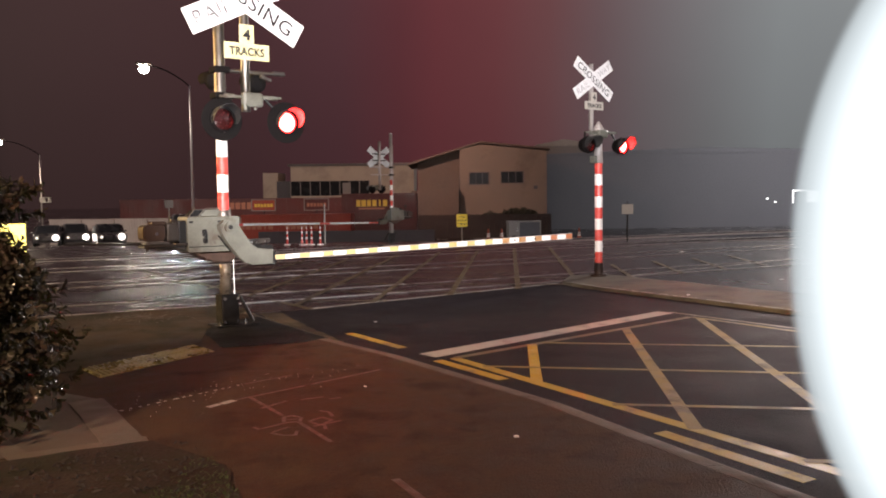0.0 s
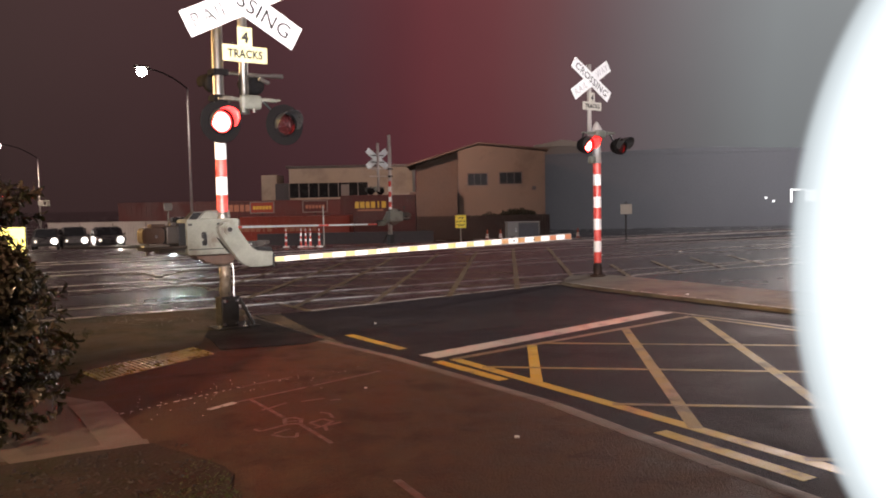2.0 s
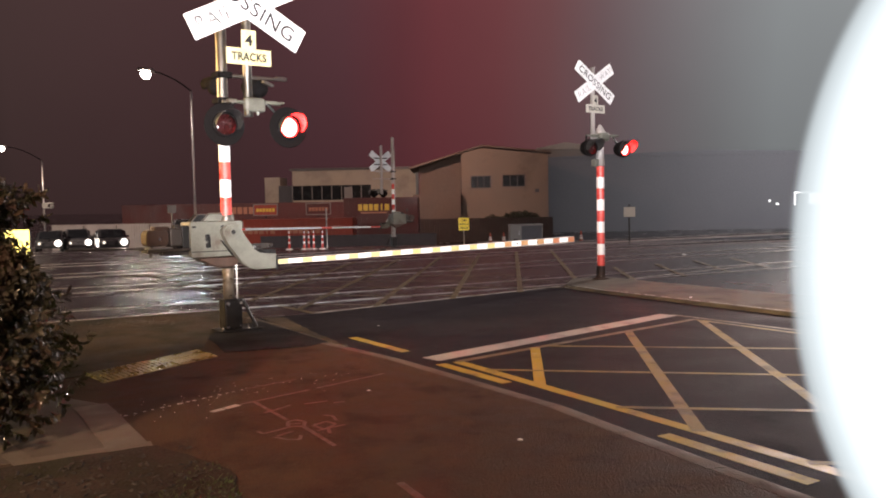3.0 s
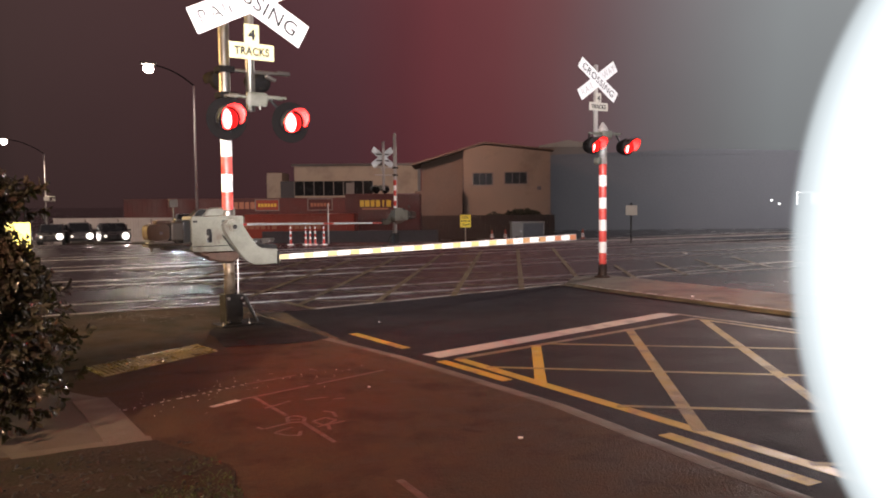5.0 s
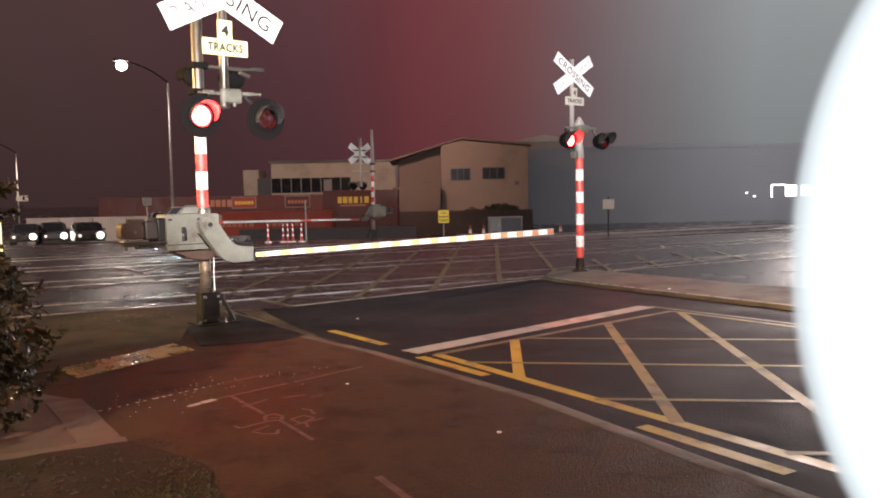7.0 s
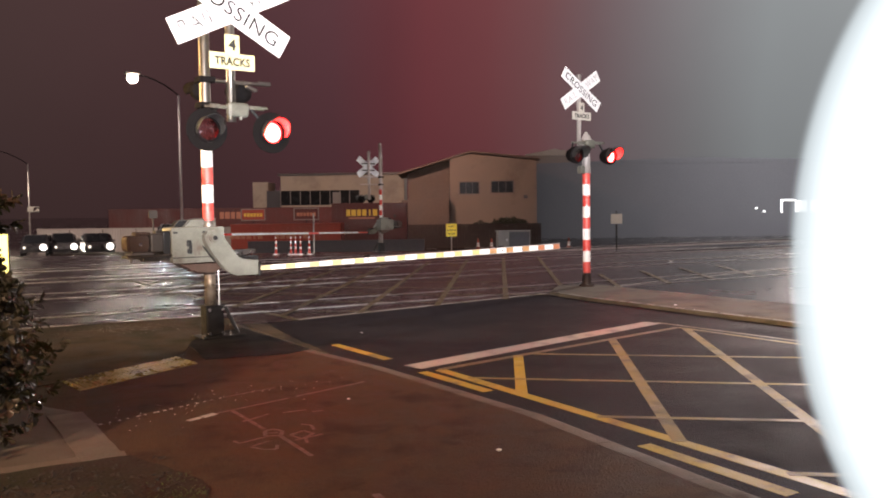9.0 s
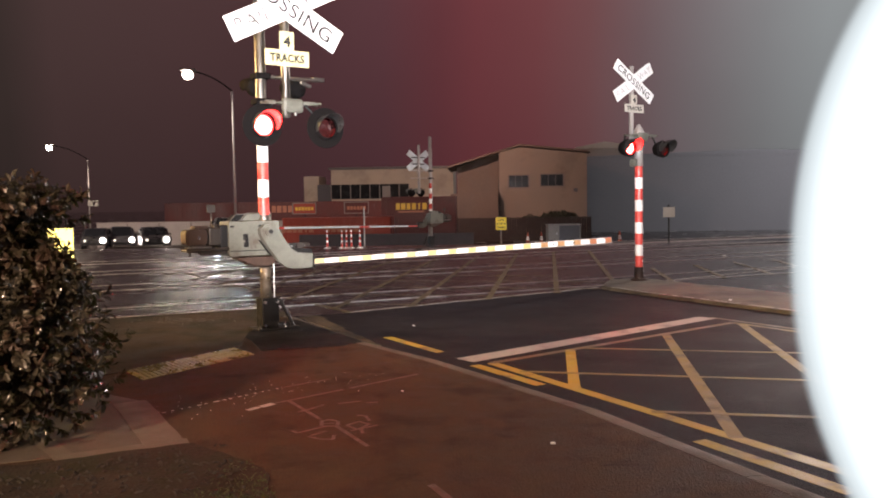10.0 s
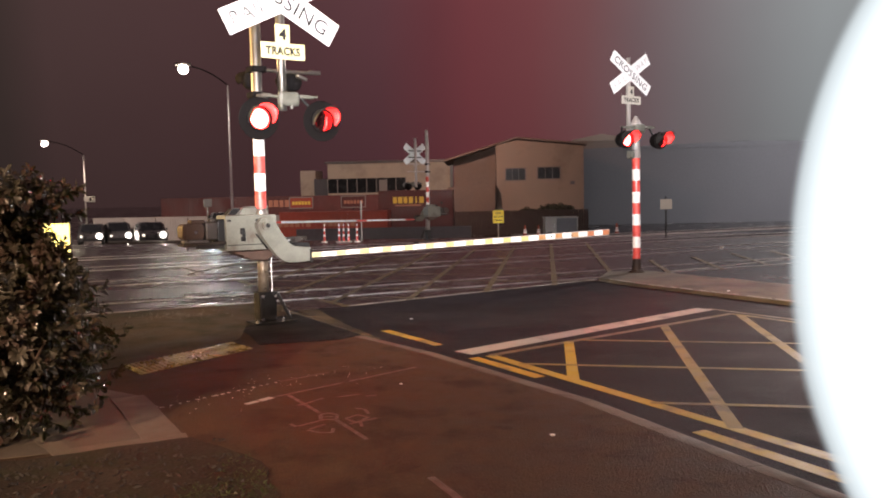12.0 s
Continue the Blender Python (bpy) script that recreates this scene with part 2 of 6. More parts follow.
YELLOW_GLOW = mat("glowing_yellow_panel", (0.8, 0.7, 0.1), 0.4, 0, 0.1, 9, 0.0, 60, emit=(1.0, 0.86, 0.24), power=2.6)
WINDOW_GLOW = mat("lit_white_shop_window", (0.8, 0.8, 0.8), 0.4, 0, 0.1, 3, 0.0, 60, emit=(0.95, 1.0, 1.0), power=1.6)
LEAF = mat("glossy_dark_shrub_leaf", (0.034, 0.030, 0.022), 0.36, 0, 0.5, 7, 0.1, 50, (0.046, 0.027, 0.021), 0.54, spec=0.35)
_nt = LEAF.node_tree
_thin = _nt.nodes.new("ShaderNodeBsdfTranslucent")
_thin.inputs["Color"].default_value = (0.10, 0.11, 0.03, 1)
_both = _nt.nodes.new("ShaderNodeMixShader")
_both.inputs["Fac"].default_value = 0.14
_nt.links.new(_nt.nodes["Principled BSDF"].outputs["BSDF"], _both.inputs[1])
_nt.links.new(_thin.outputs["BSDF"], _both.inputs[2])
_nt.links.new(_both.outputs["Shader"], _nt.nodes["Material Output"].inputs["Surface"])
GRASS = mat("short_green_grass", (0.038, 0.058, 0.014), 0.5, 0, 0.5, 9, 0.1, 50)
BARK = mat("shrub_bark", (0.07, 0.05, 0.038), 0.8, 0, 0.3, 20, 0.4, 70)
HOUSE_WALL = mat("tan_painted_cladding", (0.20, 0.155, 0.12), 0.6, 0, 0.14, 0.6, 0.1, 12, (0.155, 0.12, 0.09), 0.60)
# a darker brown than HOUSE_WALL
WING_WALL = mat("darker_brown_cladding", (0.115, 0.082, 0.065), 0.65, 0, 0.2, 0.6, 0.1, 12)
BUSH = mat("dark_bush_leaf", (0.022, 0.026, 0.014), 0.6, 0, 0.4, 5, 0.1, 40)
CLADDING = mat("cream_painted_cladding", (0.42, 0.36, 0.28), 0.6, 0, 0.14, 0.6, 0.1, 12, (0.33, 0.28, 0.22), 0.60)
DARK_CLADDING = mat("dark_blue_grey_cladding", (0.10, 0.100, 0.108), 0.75, 0, 0.12, 0.15, 0.05, 6, None, 0.6, 0.05, spec=0.2)
ROOFING = mat("grey_metal_roofing", (0.085, 0.075, 0.072), 0.45, 0.2, 0.2, 1.0, 0.1, 20)
LETTER_YELLOW = mat("yellow_printed_lettering", (0.72, 0.50, 0.06), 0.5, 0, 0.1, 4, 0.02, 60)
LETTER_PINK = mat("faded_orange_lettering", (0.42, 0.17, 0.10), 0.5, 0, 0.2, 4, 0.02, 60)
PALE_WALL = mat("pale_corrugated_fence", (0.34, 0.30, 0.27), 0.6, 0, 0.2, 0.8, 0.1, 14, (0.24, 0.21, 0.19), 0.6)
CABINET_GREY = mat("pale_grey_cabinet_paint", (0.22, 0.205, 0.19), 0.5, 0, 0.12, 3, 0.05, 40)
CAR_BLACK = mat("black_car_paint", (0.022, 0.021, 0.022), 0.32, 0.0, 0.2, 3, 0.0, 60, spec=0.5)
CAR_GREY = mat("dark_grey_car_paint", (0.07, 0.068, 0.07), 0.4, 0.2, 0.2, 3, 0.0, 60, coat=0.2)
CAR_SILVER = mat("silver_car_paint", (0.22, 0.22, 0.23), 0.3, 0.5, 0.15, 3, 0.0, 60, coat=0.8)
TYRE = mat("tyre_rubber", (0.015, 0.015, 0.015), 0.7, 0, 0.2, 20, 0.2, 60)
CONE_ORANGE = mat("orange_cone_plastic", (0.34, 0.06, 0.03), 0.45, 0, 0.15, 8, 0.05, 60)
TACTILE = mat("yellow_tactile_tile", (0.30, 0.235, 0.065), 0.32, 0, 0.3, 7, 0.05, 70, (0.20, 0.145, 0.06), 0.58)


VISOR = mat("black_painted_visor", (0.030, 0.030, 0.030), 0.42, 0, 0.2, 8, 0.05, 60, spec=0.4)


def lens_glow():
    """Red glass lit by the bulb behind it: hot in the middle, deep red at the rim."""
    m = mat("lit_red_lens", (0.6, 0.03, 0.02), 0.3, 0, 0.05, 10, 0.0, 60, emit=(1.0, 0.009, 0.007), power=1)
    nt = m.node_tree
    b = nt.nodes["Principled BSDF"]
    tc = nt.nodes.new("ShaderNodeTexCoord")
    flat = nt.nodes.new("ShaderNodeVectorMath")
    flat.operation = "MULTIPLY"
    flat.inputs[1].default_value = (1, 0, 1)
    ln = nt.nodes.new("ShaderNodeVectorMath")
    ln.operation = "LENGTH"
    mr = nt.nodes.new("ShaderNodeMapRange")
    mr.inputs["From Min"].default_value, mr.inputs["From Max"].default_value = 0.060, 0.124
    mr.inputs["To Min"].default_value, mr.inputs["To Max"].default_value = 29.0, 8.0
    sq = nt.nodes.new("ShaderNodeMath")
    sq.operation = "POWER"
    sq.inputs[1].default_value = 2.0
    lk = nt.links.new
    lk(tc.outputs["Object"], flat.inputs[0])
    lk(flat.outputs["Vector"], ln.inputs[0])
    lk(ln.outputs["Value"], mr.inputs["Value"])
    lk(mr.outputs["Result"], sq.inputs[0])
    lk(sq.outputs[0], b.inputs["Emission Strength"])
    return m


LENS_LIT = lens_glow()


def beam_glow(m, reach, most):
    """A headlamp's bulb and reflector: hot in the middle, its soft fade imitating glare."""
    nt = m.node_tree
    tc = nt.nodes.new("ShaderNodeTexCoord")
    ln = nt.nodes.new("ShaderNodeVectorMath")
    ln.operation = "LENGTH"
    mr = nt.nodes.new("ShaderNodeMapRange")
    mr.inputs["From Min"].default_value, mr.inputs["From Max"].default_value = reach, reach * 0.10
    mr.inputs["To Min"].default_value, mr.inputs["To Max"].default_value = 0.25, most ** (1 / 4)
    up = nt.nodes.new("ShaderNodeMath")
    up.operation = "POWER"
    up.inputs[1].default_value = 4.0
    nt.links.new(tc.outputs["Object"], ln.inputs[0])
    nt.links.new(ln.outputs["Value"], mr.inputs["Value"])
    nt.links.new(mr.outputs["Result"], up.inputs[0])
    nt.links.new(up.outputs[0], nt.nodes["Principled BSDF"].inputs["Emission Strength"])


beam_glow(HEADLAMP, 0.30, 200)
beam_glow(BLUE_HEADLAMP, 0.28, 26)
beam_glow(DIPPED_LAMP, 0.15, 10)


def glare_blob_glow():
    """White glare blob beside the lens, put in as emission, thinning out at its rim."""
    m = bpy.data.materials.new("glare_blob_emission")
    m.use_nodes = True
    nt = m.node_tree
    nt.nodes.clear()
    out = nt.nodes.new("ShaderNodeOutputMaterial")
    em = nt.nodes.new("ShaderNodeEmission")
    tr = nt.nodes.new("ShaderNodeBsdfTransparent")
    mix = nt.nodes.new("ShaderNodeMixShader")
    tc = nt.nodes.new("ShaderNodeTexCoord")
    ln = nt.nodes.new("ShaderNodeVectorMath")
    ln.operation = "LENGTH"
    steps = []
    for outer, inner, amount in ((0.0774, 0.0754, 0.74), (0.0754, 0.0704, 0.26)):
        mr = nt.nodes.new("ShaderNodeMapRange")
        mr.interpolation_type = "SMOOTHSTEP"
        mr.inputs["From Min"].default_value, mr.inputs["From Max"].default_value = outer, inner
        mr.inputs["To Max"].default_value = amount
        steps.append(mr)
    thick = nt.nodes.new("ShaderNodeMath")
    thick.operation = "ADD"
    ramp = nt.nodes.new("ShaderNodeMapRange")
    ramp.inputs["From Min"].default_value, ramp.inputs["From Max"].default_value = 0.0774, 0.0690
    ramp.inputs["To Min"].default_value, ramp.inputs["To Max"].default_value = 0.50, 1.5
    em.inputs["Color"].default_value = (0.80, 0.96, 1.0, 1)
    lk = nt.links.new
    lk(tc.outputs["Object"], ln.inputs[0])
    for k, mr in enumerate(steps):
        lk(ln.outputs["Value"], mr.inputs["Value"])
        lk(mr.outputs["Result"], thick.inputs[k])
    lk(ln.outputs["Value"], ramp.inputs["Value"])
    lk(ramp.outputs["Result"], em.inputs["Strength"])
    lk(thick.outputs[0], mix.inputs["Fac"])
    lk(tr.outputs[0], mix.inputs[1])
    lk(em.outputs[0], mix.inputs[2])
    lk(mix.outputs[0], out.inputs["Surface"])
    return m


GLARE_BLOB_GLOW = glare_blob_glow()


# ---- building helpers ----
def mesh_of(name, bm, *materials, smooth=False):
    bmesh.ops.recalc_face_normals(bm, faces=bm.faces)
    me = bpy.data.meshes.new(name)
    bm.to_mesh(me)
    bm.free()
    for m in materials:
        me.materials.append(m)
    if smooth:
        for p in me.polygons:
            p.use_smooth = len(p.vertices) <= 4
    return me


def part(name, bm, material, parent, label="", smooth=False, at=None):
    mats = material if isinstance(material, tuple) else (material,)
    ob = new(name, mesh_of(name, bm, *mats, smooth=smooth))
    ob.parent = parent
    if at is not None:
        ob.matrix_basis = at
    if label:
        tagged(ob, label)
    return ob


def share(name, me, parent, at):
    ob = new(name, me)
    ob.parent = parent
    ob.matrix_basis = at
    return ob


def thing(name, at, label, category, group="", kind=""):
    return_ob = new(name)
    return_ob.empty_display_size = 0.2
    return_ob.matrix_basis = at
    return tagged(return_ob, label, category, group, kind)


def box(bm, c, s, rot=None, bev=0.0):
    m = Matrix.Translation(c) @ (rot if rot is not None else Matrix.Identity(4)) @ Matrix.Diagonal((*s, 1))
    r = bmesh.ops.create_cube(bm, size=1.0, matrix=m)
    if bev:
        edges = list({e for v in r["verts"] for e in v.link_edges})
        bmesh.ops.bevel(bm, geom=edges, offset=bev, segments=2, affect="EDGES", profile=0.5)
    return bm


def rod(bm, p, q, r, seg=12, r2=None):
    p, q = Vector(p), Vector(q)
    m = Matrix.Translation((p + q) / 2) @ (q - p).to_track_quat("Z", "Y").to_matrix().to_4x4()
    bmesh.ops.create_cone(bm, cap_ends=True, segments=seg, radius1=r, radius2=r if r2 is None else r2, depth=(q - p).length, matrix=m)
    return bm


def lathe(bm, profile, seg=20, m=None):
    """Turns (radius, height) pairs about z; m places the result."""
    m = m or Matrix.Identity(4)
    rings = [[bm.verts.new(m @ Vector((r * math.cos(2 * math.pi * k / seg), r * math.sin(2 * math.pi * k / seg), h))) for k in range(seg)] for r, h in profile]
    for a, b in zip(rings, rings[1:]):
        for k in range(seg):
            bm.faces.new((a[k], a[(k + 1) % seg], b[(k + 1) % seg], b[k]))
    return rings


def prism(bm, outline, y0, y1, m=None):
    """An outline in x and z, given a thickness along y."""
    m = m or Matrix.Identity(4)
    a = [bm.verts.new(m @ Vector((x, y0, z))) for x, z in outline]
    b = [bm.verts.new(m @ Vector((x, y1, z))) for x, z in outline]
    bm.faces.new(a)
    bm.faces.new(b[::-1])
    n = len(a)
    for k in range(n):
        bm.faces.new((a[k], b[k], b[(k + 1) % n], a[(k + 1) % n]))
    return bm


def slab(bm, outline, z0, z1):
    """An outline in x and y, given a height."""
    a = [bm.verts.new((x, y, z0)) for x, y in outline]
    b = [bm.verts.new((x, y, z1)) for x, y in outline]
    bm.faces.new(a[::-1])
    bm.faces.new(b)
    n = len(a)
    for k in range(n):
        bm.faces.new((a[k], a[(k + 1) % n], b[(k + 1) % n], b[k]))
    return bm


def lettering(name, words, height, material, parent, at, width=None, bold=0.0):
    cu = bpy.data.curves.new(name, "FONT")
    cu.body, cu.size, cu.align_x, cu.align_y, cu.extrude = words, height * 1.4, "CENTER", "CENTER", 0.001
    cu.space_character, cu.offset = 1.08, bold * height
    tmp = new("lettering_source", cu)
    bpy.context.view_layer.update()
    me = bpy.data.meshes.new_from_object(tmp.evaluated_get(bpy.context.evaluated_depsgraph_get()))
    bpy.data.objects.remove(tmp)
    xs = [v.co.x for v in me.vertices]
    ys = [v.co.y for v in me.vertices]
    cx, cy = (min(xs) + max(xs)) / 2, (min(ys) + max(ys)) / 2
    sx = (width / (max(xs) - min(xs))) if width else 1
    sy = height / (max(ys) - min(ys))
    for v in me.vertices:
        v.co = Vector(((v.co.x - cx) * sx, (v.co.y - cy) * sy, v.co.z))
    me.materials.clear()
    me.materials.append(material)
    ob = new(name, me)
    ob.parent = parent
    ob.matrix_basis = at
    return ob


def gz(y):
    """The height of the ground, which falls gently beyond the crossing."""
    s = min(1.0, max(0.0, (y - 26.0) / 38.0))
    return -1.5 * (3 * s * s - 2 * s ** 3)


# ---- ground ----
def ground():
    xs = [-700, -300, -120, -70] + [-50 + 2.5 * k for k in range(41)] + [70, 120, 300, 700]
    ys = [-300, -100, -40, -15] + [-6 + 2 * k for k in range(48)] + [100, 130, 200, 400, 900]
    verts = [(x, y, gz(y)) for y in ys for x in xs]
    n = len(xs)
    faces = [(j * n + i, j * n + i + 1, (j + 1) * n + i + 1, (j + 1) * n + i) for j in range(len(ys) - 1) for i in range(n - 1)]
    me = bpy.data.meshes.new("ground")
    me.from_pydata(verts, [], faces)
    me.materials.append(ASPHALT)
    for p in me.polygons:
        p.use_smooth = True
    tagged(new("ground", me), "wet dark asphalt road and rail yard surface", "road", kind="structure")


ground()

PATH_Z = 0.05
KERB_LINE = [(-2.60, 11.05), (-2.28, 10.50), (-1.15, 8.70), (-0.42, 7.80), (0.87, 5.86), (1.58, 4.42), (2.55, 2.6), (4.9, -1.7), (8.0, -7.4)]


ROAD_EDGE = [(-2.60, 11.05), (-1.86, 11.44), (2.1, 14.55), (3.0, 15.6), (4.0, 14.9), (8.4, 8.3), (12.5, 1.5), (17, -6.5)]


def offset_line(line, d):
    out = []
    for k, p in enumerate(line):
        a, b = Vector(line[max(0, k - 1)]), Vector(line[min(len(line) - 1, k + 1)])
        t = (b - a).normalized()
        out.append((p[0] - t.y * d, p[1] + t.x * d))
    return out


# a worn, dropped kerb: its lip is rounded down almost to the road
KERB_SHAPE = [(0.0, -0.04), (0.0, 0.012), (0.14, 0.026), (0.34, 0.038), (0.60, PATH_Z - 0.004), (0.85, PATH_Z + 0.001), (1.0, PATH_Z + 0.001), (1.0, -0.04)]


def footpath():
    inner = offset_line(KERB_LINE, -0.20)
    bm = bmesh.new()
    slab(bm, inner + [(-9, -7.4), (-9, 5.2), (-3.75, 6.75), (-3.36, 7.42), (-2.80, 8.85), (-2.86, 9.5), (-2.84, 10.90)], -0.05, PATH_Z)
    ob = new("footpath", mesh_of("footpath", bm, PAVING))
    tagged(ob, "damp brown asphalt footpath with faded paint marks", "footpath", kind="structure")
    for k in range(len(KERB_LINE) - 1):
        a, b = Vector(KERB_LINE[k]), Vector(KERB_LINE[k + 1])
        i0, i1 = Vector(inner[k]), Vector(inner[k + 1])
        n = max(1, round((b - a).length / 0.9))
        for j in range(n):
            s, e = (j + 0.002) / n, (j + 0.998) / n
            bm = bmesh.new()
            sections = []
            for f in (s, e):
                out, back = a.lerp(b, f), i0.lerp(i1, f)
                sections.append([bm.verts.new((*out.lerp(back, u), z)) for u, z in KERB_SHAPE])
            m = len(KERB_SHAPE)
            for q in range(m):
                bm.faces.new((sections[0][q], sections[0][(q + 1) % m], sections[1][(q + 1) % m], sections[1][q]))
            bm.faces.new(sections[0][::-1])
            bm.faces.new(sections[1])
            part("kerb_stone", bm, KERB, ob)


footpath()


def road():
    bm = bmesh.new()
    slab(bm, [(x + 0.01, y) for x, y in KERB_LINE[::-1]] + ROAD_EDGE, -0.02, 0.003)
    tagged(new("road", mesh_of("road", bm, ROAD_ASPHALT)), "smooth dark asphalt lanes leading up to the crossing", "road", kind="structure")


road()


def flat_piece(name, outline, z, material, label, category, thick=0.004, kind="structure"):
    bm = bmesh.new()
    slab(bm, outline, z - 0.002, z + thick)
    return tagged(new(name, mesh_of(name, bm, material)), label, category, kind=kind)


def ragged(outline, amount):
    """An outline in short uneven steps, for edges of soil."""
    out = []
    for k, p in enumerate(outline):
        a, b = Vector(p), Vector(outline[(k + 1) % len(outline)])
        n = max(1, round((b - a).length / 0.07))
        for q in range(n):
            c = a.lerp(b, q / n)
            out.append((c.x + amount * noise.noise((c.x * 5, c.y * 5, 0.0)), c.y + amount * noise.noise((c.x * 5, c.y * 5, 9.0))))
    return out


flat_piece("asphalt_patch", [(-2.92, 9.45), (-2.80, 9.95), (-2.38, 10.40), (-1.28, 8.72), (-1.45, 8.45), (-2.25, 8.18), (-2.55, 8.85)], PATH_Z, NEW_ASPHALT, "patch of fresh black asphalt round the signal mast", "asphalt patch")
flat_piece("verge", [(-3.2, 11.6), (-2.65, 11.2), (-2.66, 10.7), (-2.74, 9.9), (-2.72, 9.3), (-2.55, 8.50), (-3.14, 7.22), (-3.70, 6.60), (-9.0, 6.4), (-12, 7.1)], PATH_Z + 0.002, GRAVEL, "muddy gravel verge between the footpath and the rails", "verge")
flat_piece("sand_drift", ragged([(-2.50, 11.02), (-2.22, 11.10), (-1.90, 10.35), (-1.52, 9.55), (-1.08, 8.72), (-1.12, 8.70), (-1.70, 9.62), (-2.24, 10.50)], 0.035), 0.003, GRAVEL, "sandy dirt drifted along the foot of the kerb", "sand drift", 0.008)
flat_piece("garden_bed", ragged([(-0.86, 3.60), (-1.22, 4.45), (-1.80, 4.92), (-2.46, 4.57), (-3.4, 4.15), (-4.4, 3.4), (-3.5, 2.2), (-1.0, 2.6)], 0.045), PATH_Z, SOIL, "bare wet soil with sparse grass beside the footpath", "garden bed", 0.012)


def edging():
    for k, (a, b, w) in enumerate((((-1.97, 4.93), (-2.66, 6.0), 0.24), ((-1.84, 4.98), (-2.50, 4.63), 0.13), ((-2.44, 4.62), (-2.85, 5.06), 0.12))):
        a, b = Vector(a), Vector(b)
        t = (b - a).normalized()
        n = Vector((-t.y, t.x)) * w / 2
        bm = bmesh.new()
        m = 6
        left, right = [], []
        for q in range(m + 1):
            c = a.lerp(b, q / m)
            e = 0.12 * noise.noise((c.x * 4, c.y * 4, k))
            left.append(tuple(c + n * (1 + e)))
            right.append(tuple(c - n * (1 - e)))
        slab(bm, left + right[::-1], PATH_Z - 0.01, PATH_Z + 0.0075 - 0.001 * k)
        tagged(new("concrete_edging", mesh_of("concrete_edging", bm, EDGE)), "pale worn concrete edging strip of the shrub bed", "edging", "bed edging", "structure")
    flat_piece("shrub_pad", [(-1.95, 4.96), (-2.60, 6.05), (-3.7, 6.7), (-6, 5.2), (-3.4, 4.3), (-2.48, 4.66)], PATH_Z, CONCRETE, "damp concrete pad under the shrub", "pad")


edging()


def tactile():
    a, d = Vector((-2.90, 6.80)), Vector((0.64, 1.17)).normalized()
    root = thing("tactile_paving", Matrix.Translation((a.x, a.y, PATH_Z - 0.007)) @ Matrix.Rotation(math.atan2(d.y, d.x), 4, "Z"), "yellow tactile paving with raised wet bars", "tactile paving", kind="structure")
    skew = math.cos(radians(68))
    bm = bmesh.new()
    box(bm, (0.133, 0.235, 0.006), (0.264, 0.47, 0.014), bev=0.003)
    for i in range(5):
        for j in range(2):
            box(bm, (0.027 + i * 0.0534, 0.122 + j * 0.228, 0.0165), (0.026, 0.195, 0.013), bev=0.005)
    for v in bm.verts:
        v.co.x += v.co.y * skew
    me = mesh_of("tile", bm, TACTILE)
    for k in range(5):
        share("tile", me, root, Matrix.Translation((k * 0.2675, 0.0, 0.0)))


tactile()


# ---- rails ----
RAIL_DIR = Vector((math.cos(radians(27.5)), math.sin(radians(27.5))))


def deck_panels(root, o, nrm, track):
    """Wet panels between and beside the rails, each a little out of level."""
    rng = random.Random(50 + track)
    for width, off in ((0.44, 0.36), (0.44, 0.82), (0.50, 1.50), (0.50, -0.34)):
        bm = bmesh.new()
        box(bm, (0, 0, 0), (1.76, width, 0.012), bev=0.003)
        me = mesh_of("deck_panel", bm, DECK)
        for k in range(9):
            c = o + nrm * off + RAIL_DIR * (-6.6 + 1.8 * k + 0.9 * (track % 2))
            if c.x < -9.0 or c.y < 12.0 - 0.3 * c.x * 0.1 or (track == 0 and off < 0):
                continue
            share("deck_panel", me, root, pose(c.x, c.y, -0.001 + rng.uniform(-0.0015, 0.0005), rng.uniform(-0.35, 0.35), rng.uniform(-0.12, 0.12), 27.5))


def rails():
    nrm = Vector((-RAIL_DIR.y, RAIL_DIR.x))
    base = Vector((-4.3, 11.58))
    for track in range(4):
        root = thing("railway_track", Matrix.Identity(4), "pair of polished steel rails sunk in the crossing", "railway track", "railway tracks", "structure")
        for rail in range(2):
            o = base + nrm * (track * 4.1 + rail * 1.137)
            bm = bmesh.new()
            for side, w, z in ((0, 0.07, 0.012),):
                p, q = o - RAIL_DIR * 60, o + RAIL_DIR * 40
                s = nrm * (w / 2)
                slab(bm, [tuple(p - s), tuple(q - s), tuple(q + s), tuple(p + s)], -0.05, z)
            part("rail", bm, STEEL_RAIL, root)
            bm = bmesh.new()
            g = nrm * (0.075 * (1 if rail == 0 else -1))
            s = nrm * 0.04
            p, q = o + g - RAIL_DIR * 60, o + g + RAIL_DIR * 40
            slab(bm, [tuple(p - s), tuple(q - s), tuple(q + s), tuple(p + s)], -0.05, 0.003)
            part("flangeway", bm, RUBBER, root)
        deck_panels(root, base + nrm * (track * 4.1), nrm, track)


rails()


